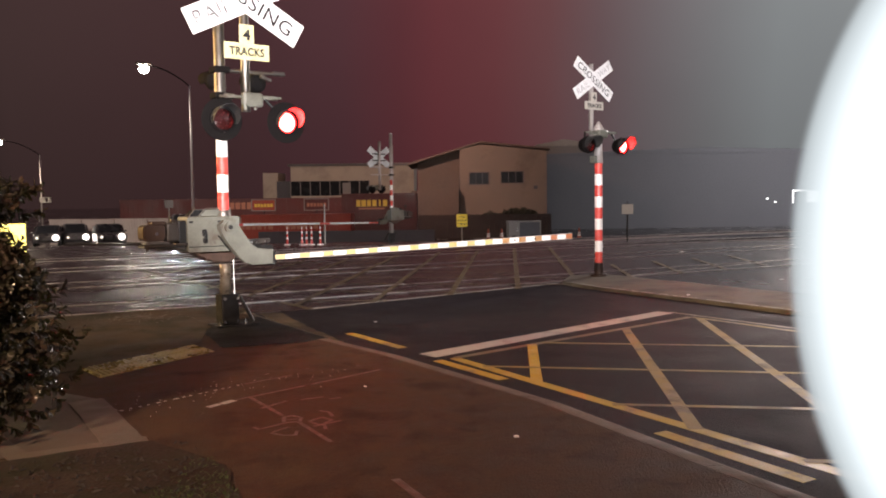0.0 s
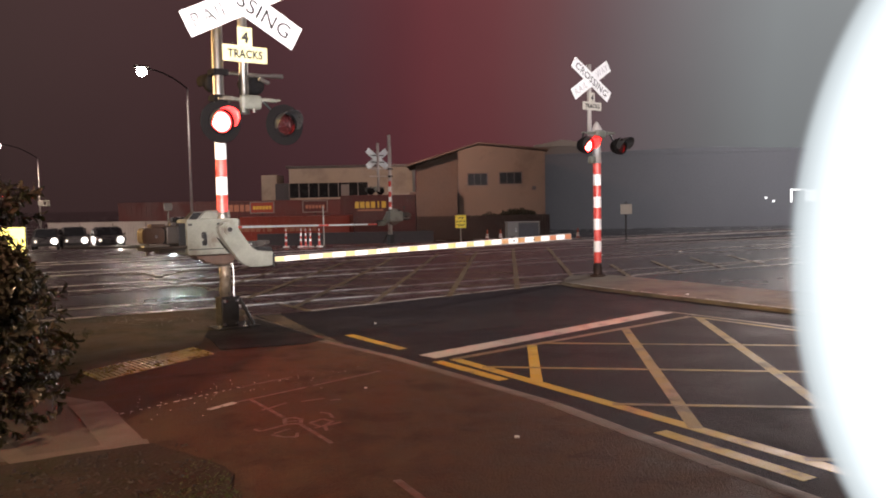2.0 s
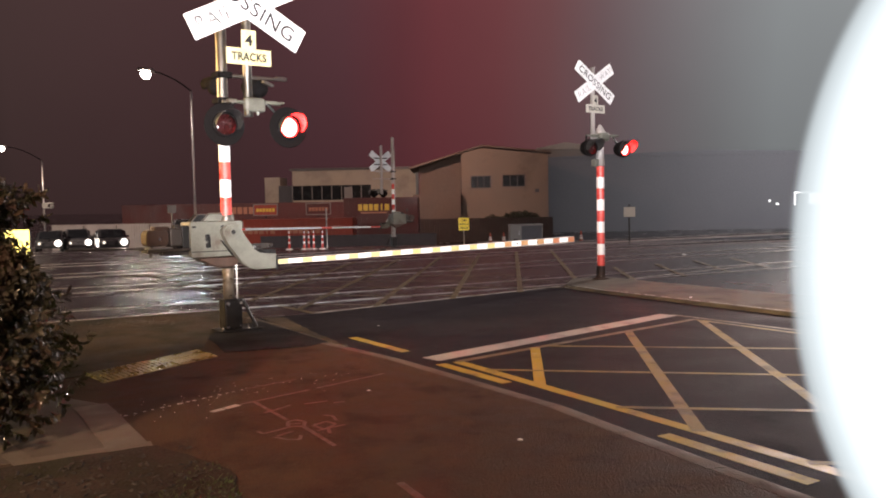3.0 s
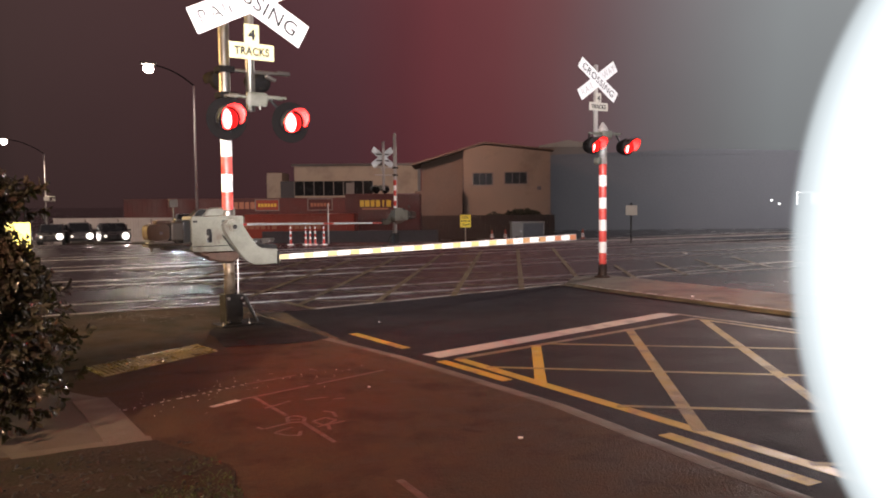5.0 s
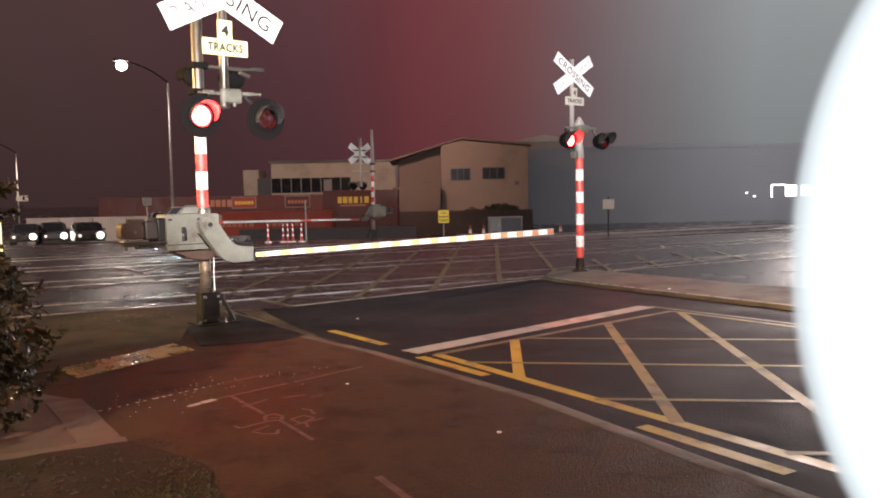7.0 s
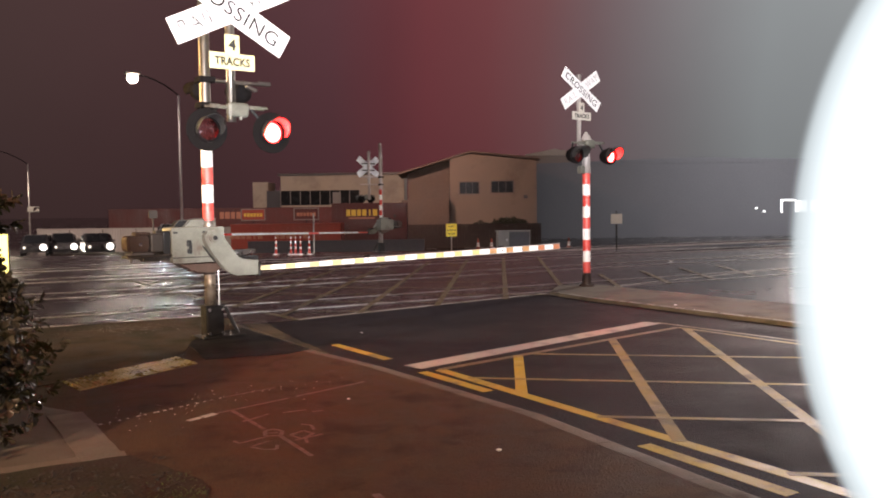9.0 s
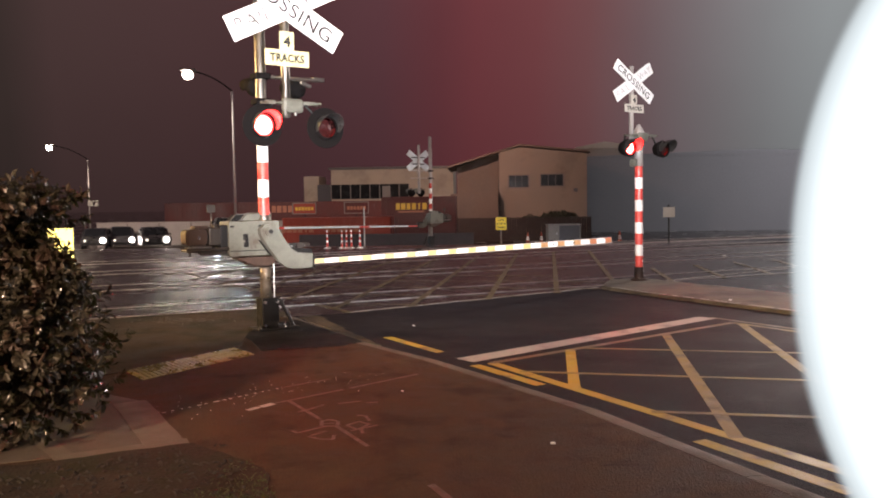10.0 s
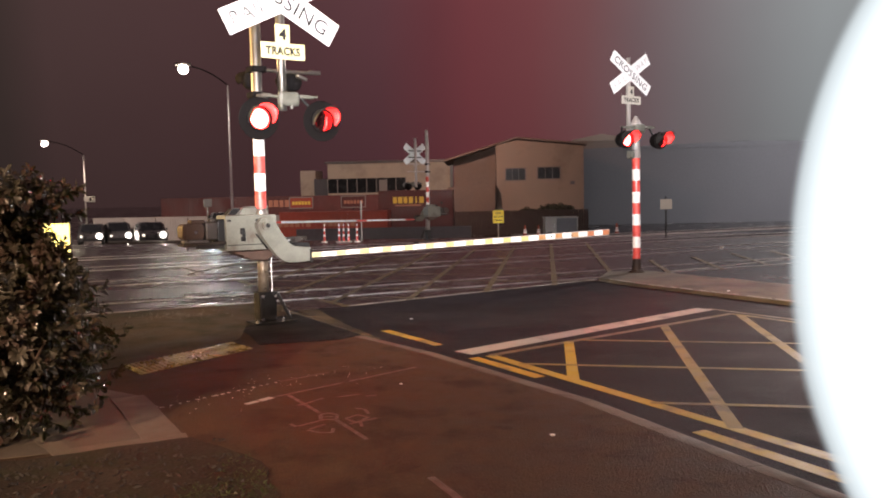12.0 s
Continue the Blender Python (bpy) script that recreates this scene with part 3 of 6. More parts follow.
# ---- road paint ----
def stripe(name, p, q, w, material, label, z=0.0034, group="", thick=0.001):
    p, q = Vector(p), Vector(q)
    t = (q - p).normalized()
    s = Vector((-t.y, t.x)) * (w / 2)
    n = max(1, round((q - p).length / 0.5))
    bm = bmesh.new()
    rows = []
    for k in range(n + 1):
        c = p.lerp(q, k / n)
        j = s * (1 + 0.06 * noise.noise((c.x * 3, c.y * 3, 1.0)))
        rows.append((bm.verts.new((*(c - j), gz(c.y) + z)), bm.verts.new((*(c + j), gz(c.y) + z))))
    for a, b in zip(rows, rows[1:]):
        bm.faces.new((a[0], b[0], b[1], a[1]))
    ext = bmesh.ops.extrude_face_region(bm, geom=bm.faces[:])
    for v in ext["geom"]:
        if isinstance(v, bmesh.types.BMVert):
            v.co.z += thick
    return tagged(new(name, mesh_of(name, bm, material)), label, "road marking", group or "road markings", "structure")


def clipped(p, d, planes):
    """The stretch of the line p + s d that lies inside all the half planes (point, inward normal)."""
    lo, hi = -60.0, 60.0
    for o, n in planes:
        den, num = d.dot(n), (o - p).dot(n)
        if abs(den) < 1e-6:
            if num > 0:
                return None
            continue
        if den > 0:
            lo = max(lo, num / den)
        else:
            hi = min(hi, num / den)
    return (p + d * lo, p + d * hi) if hi - lo > 0.25 else None


def unit(deg):
    return Vector((math.cos(radians(deg)), math.sin(radians(deg))))


def markings():
    stripe("stop_line", (-0.16, 7.86), (2.93, 10.68), 0.25, WHITE_LINE, "worn white stop line across the lane")
    # box before the stop line
    corner, right = Vector((0.10, 7.72)), Vector((3.12, 10.22))
    lab = "faded yellow line of the keep-clear box"
    stripe("box_line", corner, right, 0.09, FADED_LINE, lab)
    stripe("box_line", corner, (1.66, 5.16), 0.11, YELLOW_LINE, "yellow side line of the keep-clear box")
    stripe("box_line", (1.66, 5.16), (2.34, 4.02), 0.11, YELLOW_LINE, "yellow side line of the keep-clear box")
    stripe("box_line", (2.34, 4.02), (4.2, 0.6), 0.11, YELLOW_LINE, "yellow side line of the keep-clear box")
    stripe("box_line", right, (4.1, 8.75), 0.08, FAINT_LINE, lab)
    stripe("box_line", (4.1, 8.75), (6.2, 5.4), 0.08, FAINT_LINE, lab)
    stripe("edge_line", (2.98, 10.68), (4.15, 9.0), 0.07, FADED_LINE, "thin worn line beside the island")
    stripe("edge_line", (4.15, 9.0), (6.4, 5.4), 0.07, FADED_LINE, "thin worn line beside the island")
    left_n = Vector((2.56, 1.56)).normalized()
    planes = [(corner, -Vector((-(right - corner).y, (right - corner).x)).normalized()), (corner, left_n), (right, -unit(32))]
    hat = "faded yellow cross-hatching of the keep-clear box"
    for p, deg, m in (((0.90, 8.2), 85.0, YELLOW_LINE), ((2.10, 9.35), 83.5, FAINT_LINE), ((3.14, 9.7), 83.5, FAINT_LINE), ((4.05, 8.6), 83.5, FAINT_LINE), ((0.46, 7.29), -9.8, FAINT_LINE), ((1.25, 8.45), -9.5, FAINT_LINE), ((1.31, 5.86), -8.2, FAINT_LINE), ((2.0, 4.55), -8.2, FAINT_LINE)):
        c = clipped(Vector(p), unit(deg), planes)
        if c:
            stripe("hatch_line", c[0], c[1], 0.10 if deg > 0 else 0.065, m, hat, 0.0046 if deg > 0 else 0.0058, thick=0.0008)
    # short no-stopping dashes along the kerb
    for a, b in (((-1.08, 9.28), (-0.42, 8.30)), ((-0.06, 7.62), (0.50, 6.76)), ((1.38, 5.16), (1.92, 4.22)), ((2.2, 3.7), (3.0, 2.2))):
        stripe("kerb_dash", a, b, 0.11, YELLOW_LINE, "yellow no-stopping dash beside the kerb")
    # box over the tracks
    c0 = Vector((-1.88, 11.49))
    front, side = unit(38.3), unit(124.9)
    far_c = c0 + side * 9.0
    stripe("box_line", c0, c0 + front * 5.05, 0.09, WHITE_LINE, "worn pale front line of the box on the tracks")
    stripe("box_line", c0 + front * 6.6, c0 + front * 13.0, 0.09, WHITE_LINE, "worn pale front line of the box on the tracks")
    stripe("box_line", c0, far_c, 0.10, FADED_LINE, "yellow side line of the box on the tracks")
    planes = [(c0, side), (c0, front), (far_c, -side), (c0 + front * 13.0, -front)]
    for k in range(-7, 12):
        c = clipped(Vector((-1.04 + 1.17 * k, 12.28 + 0.93 * k)), unit(85.3), planes)
        if c:
            far_end = c[1] if k < 4 else c[0] + (c[1] - c[0]).normalized() * min(3.3, (c[1] - c[0]).length)
            stripe("hatch_line", c[0], far_end, 0.10, FADED_LINE, "yellow cross-hatching over the tracks", 0.0130)
    planes[3] = (c0 + front * 6.0, -front)
    for k in range(0, 12):
        c = clipped(Vector((-2.27, 12.46)) + unit(80.5) * (1.25 * k), unit(-9.5), planes)
        if c:
            stripe("hatch_line", c[0], c[1], 0.07, FADED_LINE, "faded cross-hatching over the tracks", 0.0155)


markings()


# ---- traffic island ----
ISLAND_Z = 0.055


def island():
    near = [(2.05, 14.35), (2.55, 13.35), (3.35, 12.05), (4.45, 10.25), (6.3, 7.1), (9.5, 1.6)]
    far = [(11.1, 2.6), (7.95, 7.95), (6.05, 11.0), (5.1, 12.5), (3.85, 14.5), (3.3, 15.6), (2.85, 15.95), (2.35, 15.45)]
    bm = bmesh.new()
    slab(bm, near + far, -0.03, ISLAND_Z)
    bmesh.ops.bevel(bm, geom=[e for e in bm.edges if all(v.co.z > 0.05 for v in e.verts)], offset=0.05, segments=3, affect="EDGES")
    tagged(new("traffic_island", mesh_of("traffic_island", bm, ISLAND_CONCRETE)), "raised worn concrete traffic island in mid-road", "traffic island", kind="structure")


island()
for k, (a, b) in enumerate((((4.12, 14.75), (5.42, 12.6)), ((5.42, 12.6), (8.3, 8.05)))):
    stripe("edge_line", a, b, 0.09, WHITE_LINE, "thin white line along the far side of the island")


def worn_edge():
    """Paint left on the rounded lip of the island, in broken dashes."""
    rng = random.Random(31)
    lip = [(2.24, 14.10), (2.62, 13.35), (3.42, 12.08), (4.52, 10.28), (6.37, 7.12)]
    for (x0, y0), (x1, y1) in zip(lip, lip[1:]):
        a, b = Vector((x0, y0)), Vector((x1, y1))
        f = 0.0
        while f < 0.97:
            e = min(1.0, f + rng.uniform(0.05, 0.22))
            stripe("worn_paint", tuple(a.lerp(b, f)), tuple(a.lerp(b, e)), rng.uniform(0.015, 0.04), WHITE_LINE, "worn white paint on the lip of the island", ISLAND_Z - 0.003, "worn paint dashes", 0.006)
            f = e + rng.uniform(0.01, 0.10)


worn_edge()


# ---- crossing signals ----
def rounded(x0, x1, z0, z1, r, n=4):
    out = []
    for cx, cz, a0 in ((x1 - r, z1 - r, 0), (x0 + r, z1 - r, 90), (x0 + r, z0 + r, 180), (x1 - r, z0 + r, 270)):
        for k in range(n + 1):
            a = radians(a0 + 90 * k / n)
            out.append((cx + r * math.cos(a), cz + r * math.sin(a)))
    return out


def half_tube(bm, r0, r1, length, a0, a1, m, seg=18, thick=0.004, cut=0.55):
    """A visor: an arc of tube along -y, cut back towards its lower edges."""
    inner, outer = [], []
    for k in range(seg + 1):
        f = k / seg
        a = radians(a0 + (a1 - a0) * f)
        reach = length * (1 - cut * abs(2 * f - 1) ** 2.2)
        c, s = math.cos(a), math.sin(a)
        inner.append([bm.verts.new(m @ Vector((r0 * c, 0, r0 * s))), bm.verts.new(m @ Vector((r1 * c, -reach, r1 * s)))])
        outer.append([bm.verts.new(m @ Vector(((r0 + thick) * c, 0, (r0 + thick) * s))), bm.verts.new(m @ Vector(((r1 + thick) * c, -reach, (r1 + thick) * s)))])
    for k in range(seg):
        bm.faces.new((inner[k][0], inner[k + 1][0], inner[k + 1][1], inner[k][1]))
        bm.faces.new((outer[k][0], outer[k][1], outer[k + 1][1], outer[k + 1][0]))
        bm.faces.new((inner[k][1], inner[k + 1][1], outer[k + 1][1], outer[k][1]))
    for k in (0, seg):
        bm.faces.new((inner[k][0], inner[k][1], outer[k][1], outer[k][0]))


def signal_head(owner, x, y, z, yaw=0, target_r=0.24):
    """A lamp house facing -y, with a backing disc, a visor and a turning lens, lit on one face."""
    m = Matrix.Rotation(radians(90), 4, "X")
    bm = bmesh.new()
    lathe(bm, [(0.119, 0.052), (0.142, 0.052), (0.146, 0.0), (0.142, -0.07), (0.11, -0.15), (0.0001, -0.155), (0.0001, -0.147), (0.105, -0.142), (0.1285, -0.06), (0.1285, 0.044), (0.119, 0.047), (0.119, 0.052)], 24, m)
    head = part("signal_head", bm, MATT_BLACK, owner, "black lamp house", True, pose(x, y, z, 0, 0, yaw))
    bm = bmesh.new()
    lathe(bm, [(0.147, 0.012), (target_r, 0.012), (target_r + 0.004, 0.006), (target_r, 0.0), (0.147, 0.0), (0.147, 0.012)], 32, m)
    part("backing_disc", bm, MATT_BLACK, head, "round black backing disc")
    bm = bmesh.new()
    half_tube(bm, 0.143, 0.152, 0.23, -20, 200, Matrix.Translation((0, -0.04, 0)), cut=0.7)
    part("visor", bm, VISOR, head, "black tunnel visor")
    bm = bmesh.new()
    rings = lathe(bm, [(0.0001, 0.036), (0.06, 0.031), (0.105, 0.019), (0.126, 0.004), (0.126, -0.004), (0.105, -0.019), (0.06, -0.031), (0.0001, -0.036)], 24, m)
    bm.faces.ensure_lookup_table()
    for f in bm.faces:
        f.material_index = 0 if f.calc_center_median().y < 0.0 else 1
    lens = part("lens", bm, (LENS_LIT, LENS_DARK), head, "red signal lens, flashing", True, pose(0, 0.0, 0))
    return lens


def bands(owner, x, y, z0, z1, n, r, first_red):
    h = (z1 - z0) / n
    mr, mw = bmesh.new(), bmesh.new()
    rod(mr, (0, 0, 0.001), (0, 0, h - 0.001), r, 20)
    rod(mw, (0, 0, 0.001), (0, 0, h - 0.001), r, 20)
    red, white = mesh_of("red_band", mr, RED_SHEET, smooth=False), mesh_of("white_band", mw, WHITE_SHEET, smooth=False)
    for k in range(n):
        is_red = (k % 2 == 0) == first_red
        share("red_band" if is_red else "white_band", red if is_red else white, owner, Matrix.Translation((x, y, z0 + k * h)))


def crossbuck(owner, x, y, z, length, width, lean, plate_w, plate_h, plate_z, plate_mat=None):
    """Two crossed boards and the number and word plates below, facing -y."""
    face = Matrix.Rotation(radians(90), 4, "X")
    for words, sign, dy in (("RAILWAY", -1, 0.0), ("CROSSING", 1, -0.012)):
        m = Matrix.Translation((x, y + dy, z)) @ Matrix.Rotation(radians(lean * sign + (2.6 if sign > 0 and plate_mat is SIGN_YELLOW else 0)), 4, "Y")
        bm = bmesh.new()
        prism(bm, rounded(-length / 2, length / 2, -width / 2, width / 2, 0.012, 3), -0.004, 0.004)
        for f in bm.faces:
            f.material_index = 1 if f.calc_center_median().y > 0.003 else 0
        board = part("sign_board", bm, (SIGN_WHITE, SIGN_BACK), owner, "white board lettered " + words, at=m)
        if words == "RAILWAY":
            for chars, cx in (("RAIL", -0.285 * length), ("WAY", 0.30 * length)):
                lettering("lettering", chars, width * 0.56, GLARE_PALE_LETTER if plate_mat is SIGN_GREY else GLARE_PATCHED_LETTER, board, Matrix.Translation((cx, -0.006, 0)) @ face, 0.31 * length, 0.003)
        else:
            lettering("lettering", words, width * 0.56, SIGN_BLACK, board, Matrix.Translation((0, -0.006, 0)) @ face, 0.84 * length, 0.003)
    if not plate_mat:
        for z2 in (-0.13, 0.13):
            bm = bmesh.new()
            box(bm, (x, y + 0.014, z + z2), (0.62, 0.016, 0.045), bev=0.003)
            part("mounting_bar", bm, BLACK_PAINT, owner, "dark flat mounting bar")
        return
    four = plate_h * 1.15
    bm = bmesh.new()
    prism(bm, rounded(-four * 0.42, four * 0.42, 0.002, four, 0.01, 3), -0.003, 0.003)
    p1 = part("number_plate", bm, plate_mat, owner, "pale plate with a black 4", at=Matrix.Translation((x + 0.0, y - 0.02, plate_z + plate_h / 2)))
    lettering("numeral", "4", four * 0.58, SIGN_BLACK, p1, Matrix.Translation((0, -0.0045, four * 0.46)) @ face, bold=0.05)
    bm = bmesh.new()
    prism(bm, rounded(-plate_w / 2, plate_w / 2, -plate_h / 2, plate_h / 2, 0.012, 3), -0.003, 0.003)
    p2 = part("word_plate", bm, plate_mat, owner, "pale plate lettered TRACKS", at=Matrix.Translation((x + 0.0, y - 0.02, plate_z)))
    lettering("lettering", "TRACKS", plate_h * 0.52, SIGN_BLACK, p2, Matrix.Translation((0, -0.0045, 0)) @ face, plate_w * 0.78, 0.05)


LENSES = []


def barrier(at, label, boom_len, buck_len, buck_w, band_top, sx, tb=0.30, drop=0.0, plates=None, far=False):
    root = thing("boom_barrier", at, label, "boom barrier", "boom barriers")
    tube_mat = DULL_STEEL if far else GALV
    # foot
    bm = bmesh.new()
    box(bm, (0.02, 0, 0.012), (0.38, 0.34, 0.024), bev=0.004)
    part("foot_plate", bm, BLACK_PAINT, root)
    bm = bmesh.new()
    box(bm, (0.015, 0, 0.20), (0.215, 0.20, 0.35), bev=0.012)
    box(bm, (0.015, -0.100, 0.20), (0.175, 0.012, 0.30), bev=0.003)
    box(bm, (0.015, 0, 0.375), (0.235, 0.22, 0.014), bev=0.003)
    part("base_box", bm, BLACK_PAINT, root, "black steel base box")
    for bx, bz in ((-0.065, 0.06), (0.098, 0.06), (-0.06, 0.335), (0.098, 0.335)):
        bm = bmesh.new()
        rod(bm, (bx, -0.105, bz), (bx, -0.124, bz), 0.019, 6)
        part("bolt", bm, SHINY_BOLT, root, "bright hexagonal bolt")
    for bx, by in ((-0.14, -0.135), (0.18, -0.135)):
        bm = bmesh.new()
        rod(bm, (bx, by, 0.024), (bx, by, 0.05), 0.020, 6)
        rod(bm, (bx, by, 0.05), (bx, by, 0.075), 0.010, 8)
        part("anchor_bolt", bm, SHINY_BOLT, root, "bright anchor bolt")
    bm = bmesh.new()
    rod(bm, (0.13, -0.10, 0.36), (0.27, -0.16, 0.04), 0.022, 8)
    box(bm, (0.28, -0.165, 0.02), (0.12, 0.06, 0.02), bev=0.004)
    part("brace", bm, BLACK_PAINT, root)
    # mast
    bm = bmesh.new()
    rod(bm, (0, 0, 0.38), (0, 0, 4.35), 0.062, 20)
    rod(bm, (0, 0, 4.35), (0, 0, 4.40), 0.070, 20, 0.02)
    part("mast", bm, tube_mat, root, "galvanised steel mast", True)
    # added shell: its warm tone imitates light reflected by the mast's foot
    if not far:
        bm = bmesh.new()
        rod(bm, (0, 0, 0.385), (0, 0, 0.90), 0.0665, 20)
        part("mast_lit_shell", bm, LIT_MAST_STEEL, root, "added shell, its tone standing in for light on the mast's foot", True)
    for zz in (1.0, 1.30, 3.0):
        bm = bmesh.new()
        lathe(bm, [(0.063, zz), (0.075, zz), (0.075, zz + 0.05), (0.063, zz + 0.05)], 20)
        part("clamp", bm, tube_mat, root)
    n = 4
    bands(root, 0, 0, band_top - (1.45 if far else 0.83), band_top, 7 if far else n, 0.0655, True)
    # machine case
    bm = bmesh.new()
    prism(bm, rounded(-0.50, 0.12, 0.92, 1.33, 0.03, 3), -0.17, 0.16)
    bmesh.ops.bevel(bm, geom=[e for e in bm.edges if abs(e.verts[0].co.y - e.verts[1].co.y) < 0.001 and e.calc_length() > 0.06], offset=0.008, segments=1, affect="EDGES")
    case = part("machine_case", bm, MACHINE, root, "weathered grey-green machine case", at=Matrix.Translation((0, 0, -0.02)))
    bm = bmesh.new()
    prism(bm, [(-0.31, 1.33), (-0.22, 1.415), (0.08, 1.415), (0.09, 1.33)], -0.02, 0.13)
    bmesh.ops.bevel(bm, geom=bm.edges[:], offset=0.008, segments=1, affect="EDGES")
    part("case_cover", bm, MACHINE, case)
    bm = bmesh.new()
    prism(bm, [(-0.43, 1.33), (-0.36, 1.405), (-0.25, 1.405), (-0.32, 1.33)], 0.0, 0.12)
    part("rear_hood", bm, BLACK_PAINT, case, "dark sloping hood")
    for a, b in (((-0.43, 1.335), (-0.36, 1.41)), ((-0.36, 1.41), (-0.25, 1.41)), ((-0.315, 1.335), (-0.225, 1.422)), ((-0.225, 1.422), (0.08, 1.422))):
        bm = bmesh.new()
        rod(bm, (a[0], -0.022, a[1]), (b[0], -0.022, b[1]), 0.006, 6)
        part("hood_rim", bm, GALV, case, "bright hood rim")
    bm = bmesh.new()
    box(bm, (-0.305, -0.174, 1.145), (0.055, 0.014, 0.075), bev=0.012)
    box(bm, (-0.290, -0.174, 1.10), (0.040, 0.014, 0.060), bev=0.010)
    box(bm, (-0.300, -0.174, 1.055), (0.058, 0.014, 0.060), bev=0.014)
    rod(bm, (-0.30, -0.168, 1.14), (-0.30, -0.190, 1.14), 0.022, 12)
    part("hasp", bm, BLACK_PAINT, case, "dark lock and hasp")
    bm = bmesh.new()
    box(bm, (-0.235, -0.172, 0.985), (0.51, 0.006, 0.010))
    part("door_seam", bm, BLACK_PAINT, case)
    for hx in (-0.46, -0.12):
        bm = bmesh.new()
        box(bm, (hx, -0.174, 1.27), (0.05, 0.010, 0.022), bev=0.003)
        part("hinge", bm, BLACK_PAINT, case)
    bm = bmesh.new()
    box(bm, (-0.18, -0.08, 0.86), (0.22, 0.12, 0.09), bev=0.02)
    box(bm, (-0.02, 0.02, 0.80), (0.12, 0.2, 0.06), bev=0.01)
    part("motor_housing", bm, RUST, case, "rusty brown motor housing")
    bm = bmesh.new()
    prism(bm, [(-0.40, 0.915), (-0.34, 0.86), (-0.24, 0.845), (-0.20, 0.80), (-0.02, 0.785), (0.06, 0.82), (0.12, 0.915)], -0.15, 0.13)
    bmesh.ops.bevel(bm, geom=bm.edges[:], offset=0.012, segments=2, affect="EDGES")
    part("motor_sump", bm, SUMP, case, "red-brown rounded sump", True)
    if not far:
        for by in (-0.06, 0.02):
            bm = bmesh.new()
            prism(bm, [(0.24, 0.955), (0.30, 0.94), (0.55, 0.985), (0.56, 1.02), (0.52, 1.03), (0.26, 1.025)], by - 0.006, by + 0.006)
            part("catch_plate", bm, DARK_IRON, root, "dark iron catch plate")
        for bx in (0.31, 0.37, 0.50):
            bm = bmesh.new()
            rod(bm, (bx, -0.085, 0.99), (bx, 0.045, 0.99), 0.012, 8)
            part("pin", bm, SHINY_BOLT, root, "bright pin")
    # counterweight
    bm = bmesh.new()
    box(bm, (-0.54, -0.02, 1.12), (0.09, 0.22, 0.30), bev=0.012)
    part("hub_flange", bm, BLACK_PAINT, root)
    bm = bmesh.new()
    box(bm, (-0.65, -0.04, 1.14), (0.15, 0.20, 0.21), bev=0.02)
    box(bm, (-0.62, -0.04, 1.26), (0.06, 0.10, 0.04), bev=0.008)
    part("weight_block", bm, DARK_IRON, root, "dark iron weight block")
    bm = bmesh.new()
    prism(bm, rounded(-0.985, -0.735, 1.045, 1.225, 0.05, 4), -0.15, 0.07)
    bmesh.ops.bevel(bm, geom=[e for e in bm.edges if abs(e.verts[0].co.y - e.verts[1].co.y) < 0.001], offset=0.015, segments=2, affect="EDGES")
    box(bm, (-0.80, -0.04, 1.245), (0.16, 0.16, 0.04), bev=0.012)
    cw = part("counterweight", bm, RUST, root, "rusty dark counterweight")
    bm = bmesh.new()
    rod(bm, (-0.84, -0.158, 1.13), (-0.84, -0.148, 1.13), 0.02, 8)
    part("weight_bolt", bm, SHINY_BOLT, cw)
    bm = bmesh.new()
    box(bm, (-0.84, -0.10, 1.022), (0.28, 0.14, 0.02), bev=0.005)
    part("weight_tray", bm, GALV, root, "pale tray under the weight")
    bm = bmesh.new()
    for yy in (-0.15, 0.06):
        rod(bm, (-0.98, yy, 0.985), (-0.48, yy, 1.00), 0.018, 8)
    rod(bm, (-0.97, -0.16, 0.985), (-0.97, 0.07, 0.985), 0.016, 8)
    box(bm, (-0.66, -0.05, 0.965), (0.30, 0.14, 0.06), bev=0.01)
    rod(bm, (-0.95, -0.15, 0.93), (-0.93, -0.15, 1.06), 0.014, 8)
    part("weight_frame", bm, DARK_IRON, root)
    bm = bmesh.new()
    rod(bm, (-0.63, 0.05, 1.26), (-0.63, 0.05, 1.46), 0.010, 8)
    box(bm, (-0.63, 0.05, 1.46), (0.10, 0.02, 0.09), bev=0.004)
    part("tag_plate", bm, DARK_IRON, root, "small square tag on a stalk")
    # crank arm that carries the boom
    arm_line = [(-0.052, 1.203), (-0.058, 1.267), (-0.001, 1.313), (0.076, 1.317), (0.14, 1.278), (0.178, 1.235), (0.255, 1.116), (0.322, 1.008), (0.388, 0.965), (0.60, 0.955), (0.60, 0.788), (0.344, 0.781), (0.242, 0.814), (0.165, 0.879), (0.037, 1.051), (-0.014, 1.127)]
    bm = bmesh.new()
    prism(bm, arm_line, -0.30, -0.19)
    bmesh.ops.bevel(bm, geom=[e for e in bm.edges if abs(e.verts[0].co.y - e.verts[1].co.y) < 0.001], offset=0.012, segments=2, affect="EDGES")
    arm = part("crank_arm", bm, MACHINE, root, "curved cast grey crank arm", at=Matrix.Translation((-0.11, 0, -0.05)))
    bm = bmesh.new()
    rod(bm, (0.05, -0.33, 1.235), (0.05, -0.19, 1.235), 0.060, 20)
    rod(bm, (0.05, -0.34, 1.235), (0.05, -0.33, 1.235), 0.040, 20)
    rod(bm, (0.05, -0.17, 1.235), (0.05, -0.10, 1.235), 0.045, 16)
    part("pivot_boss", bm, MACHINE, arm, smooth=False)
    bm = bmesh.new()
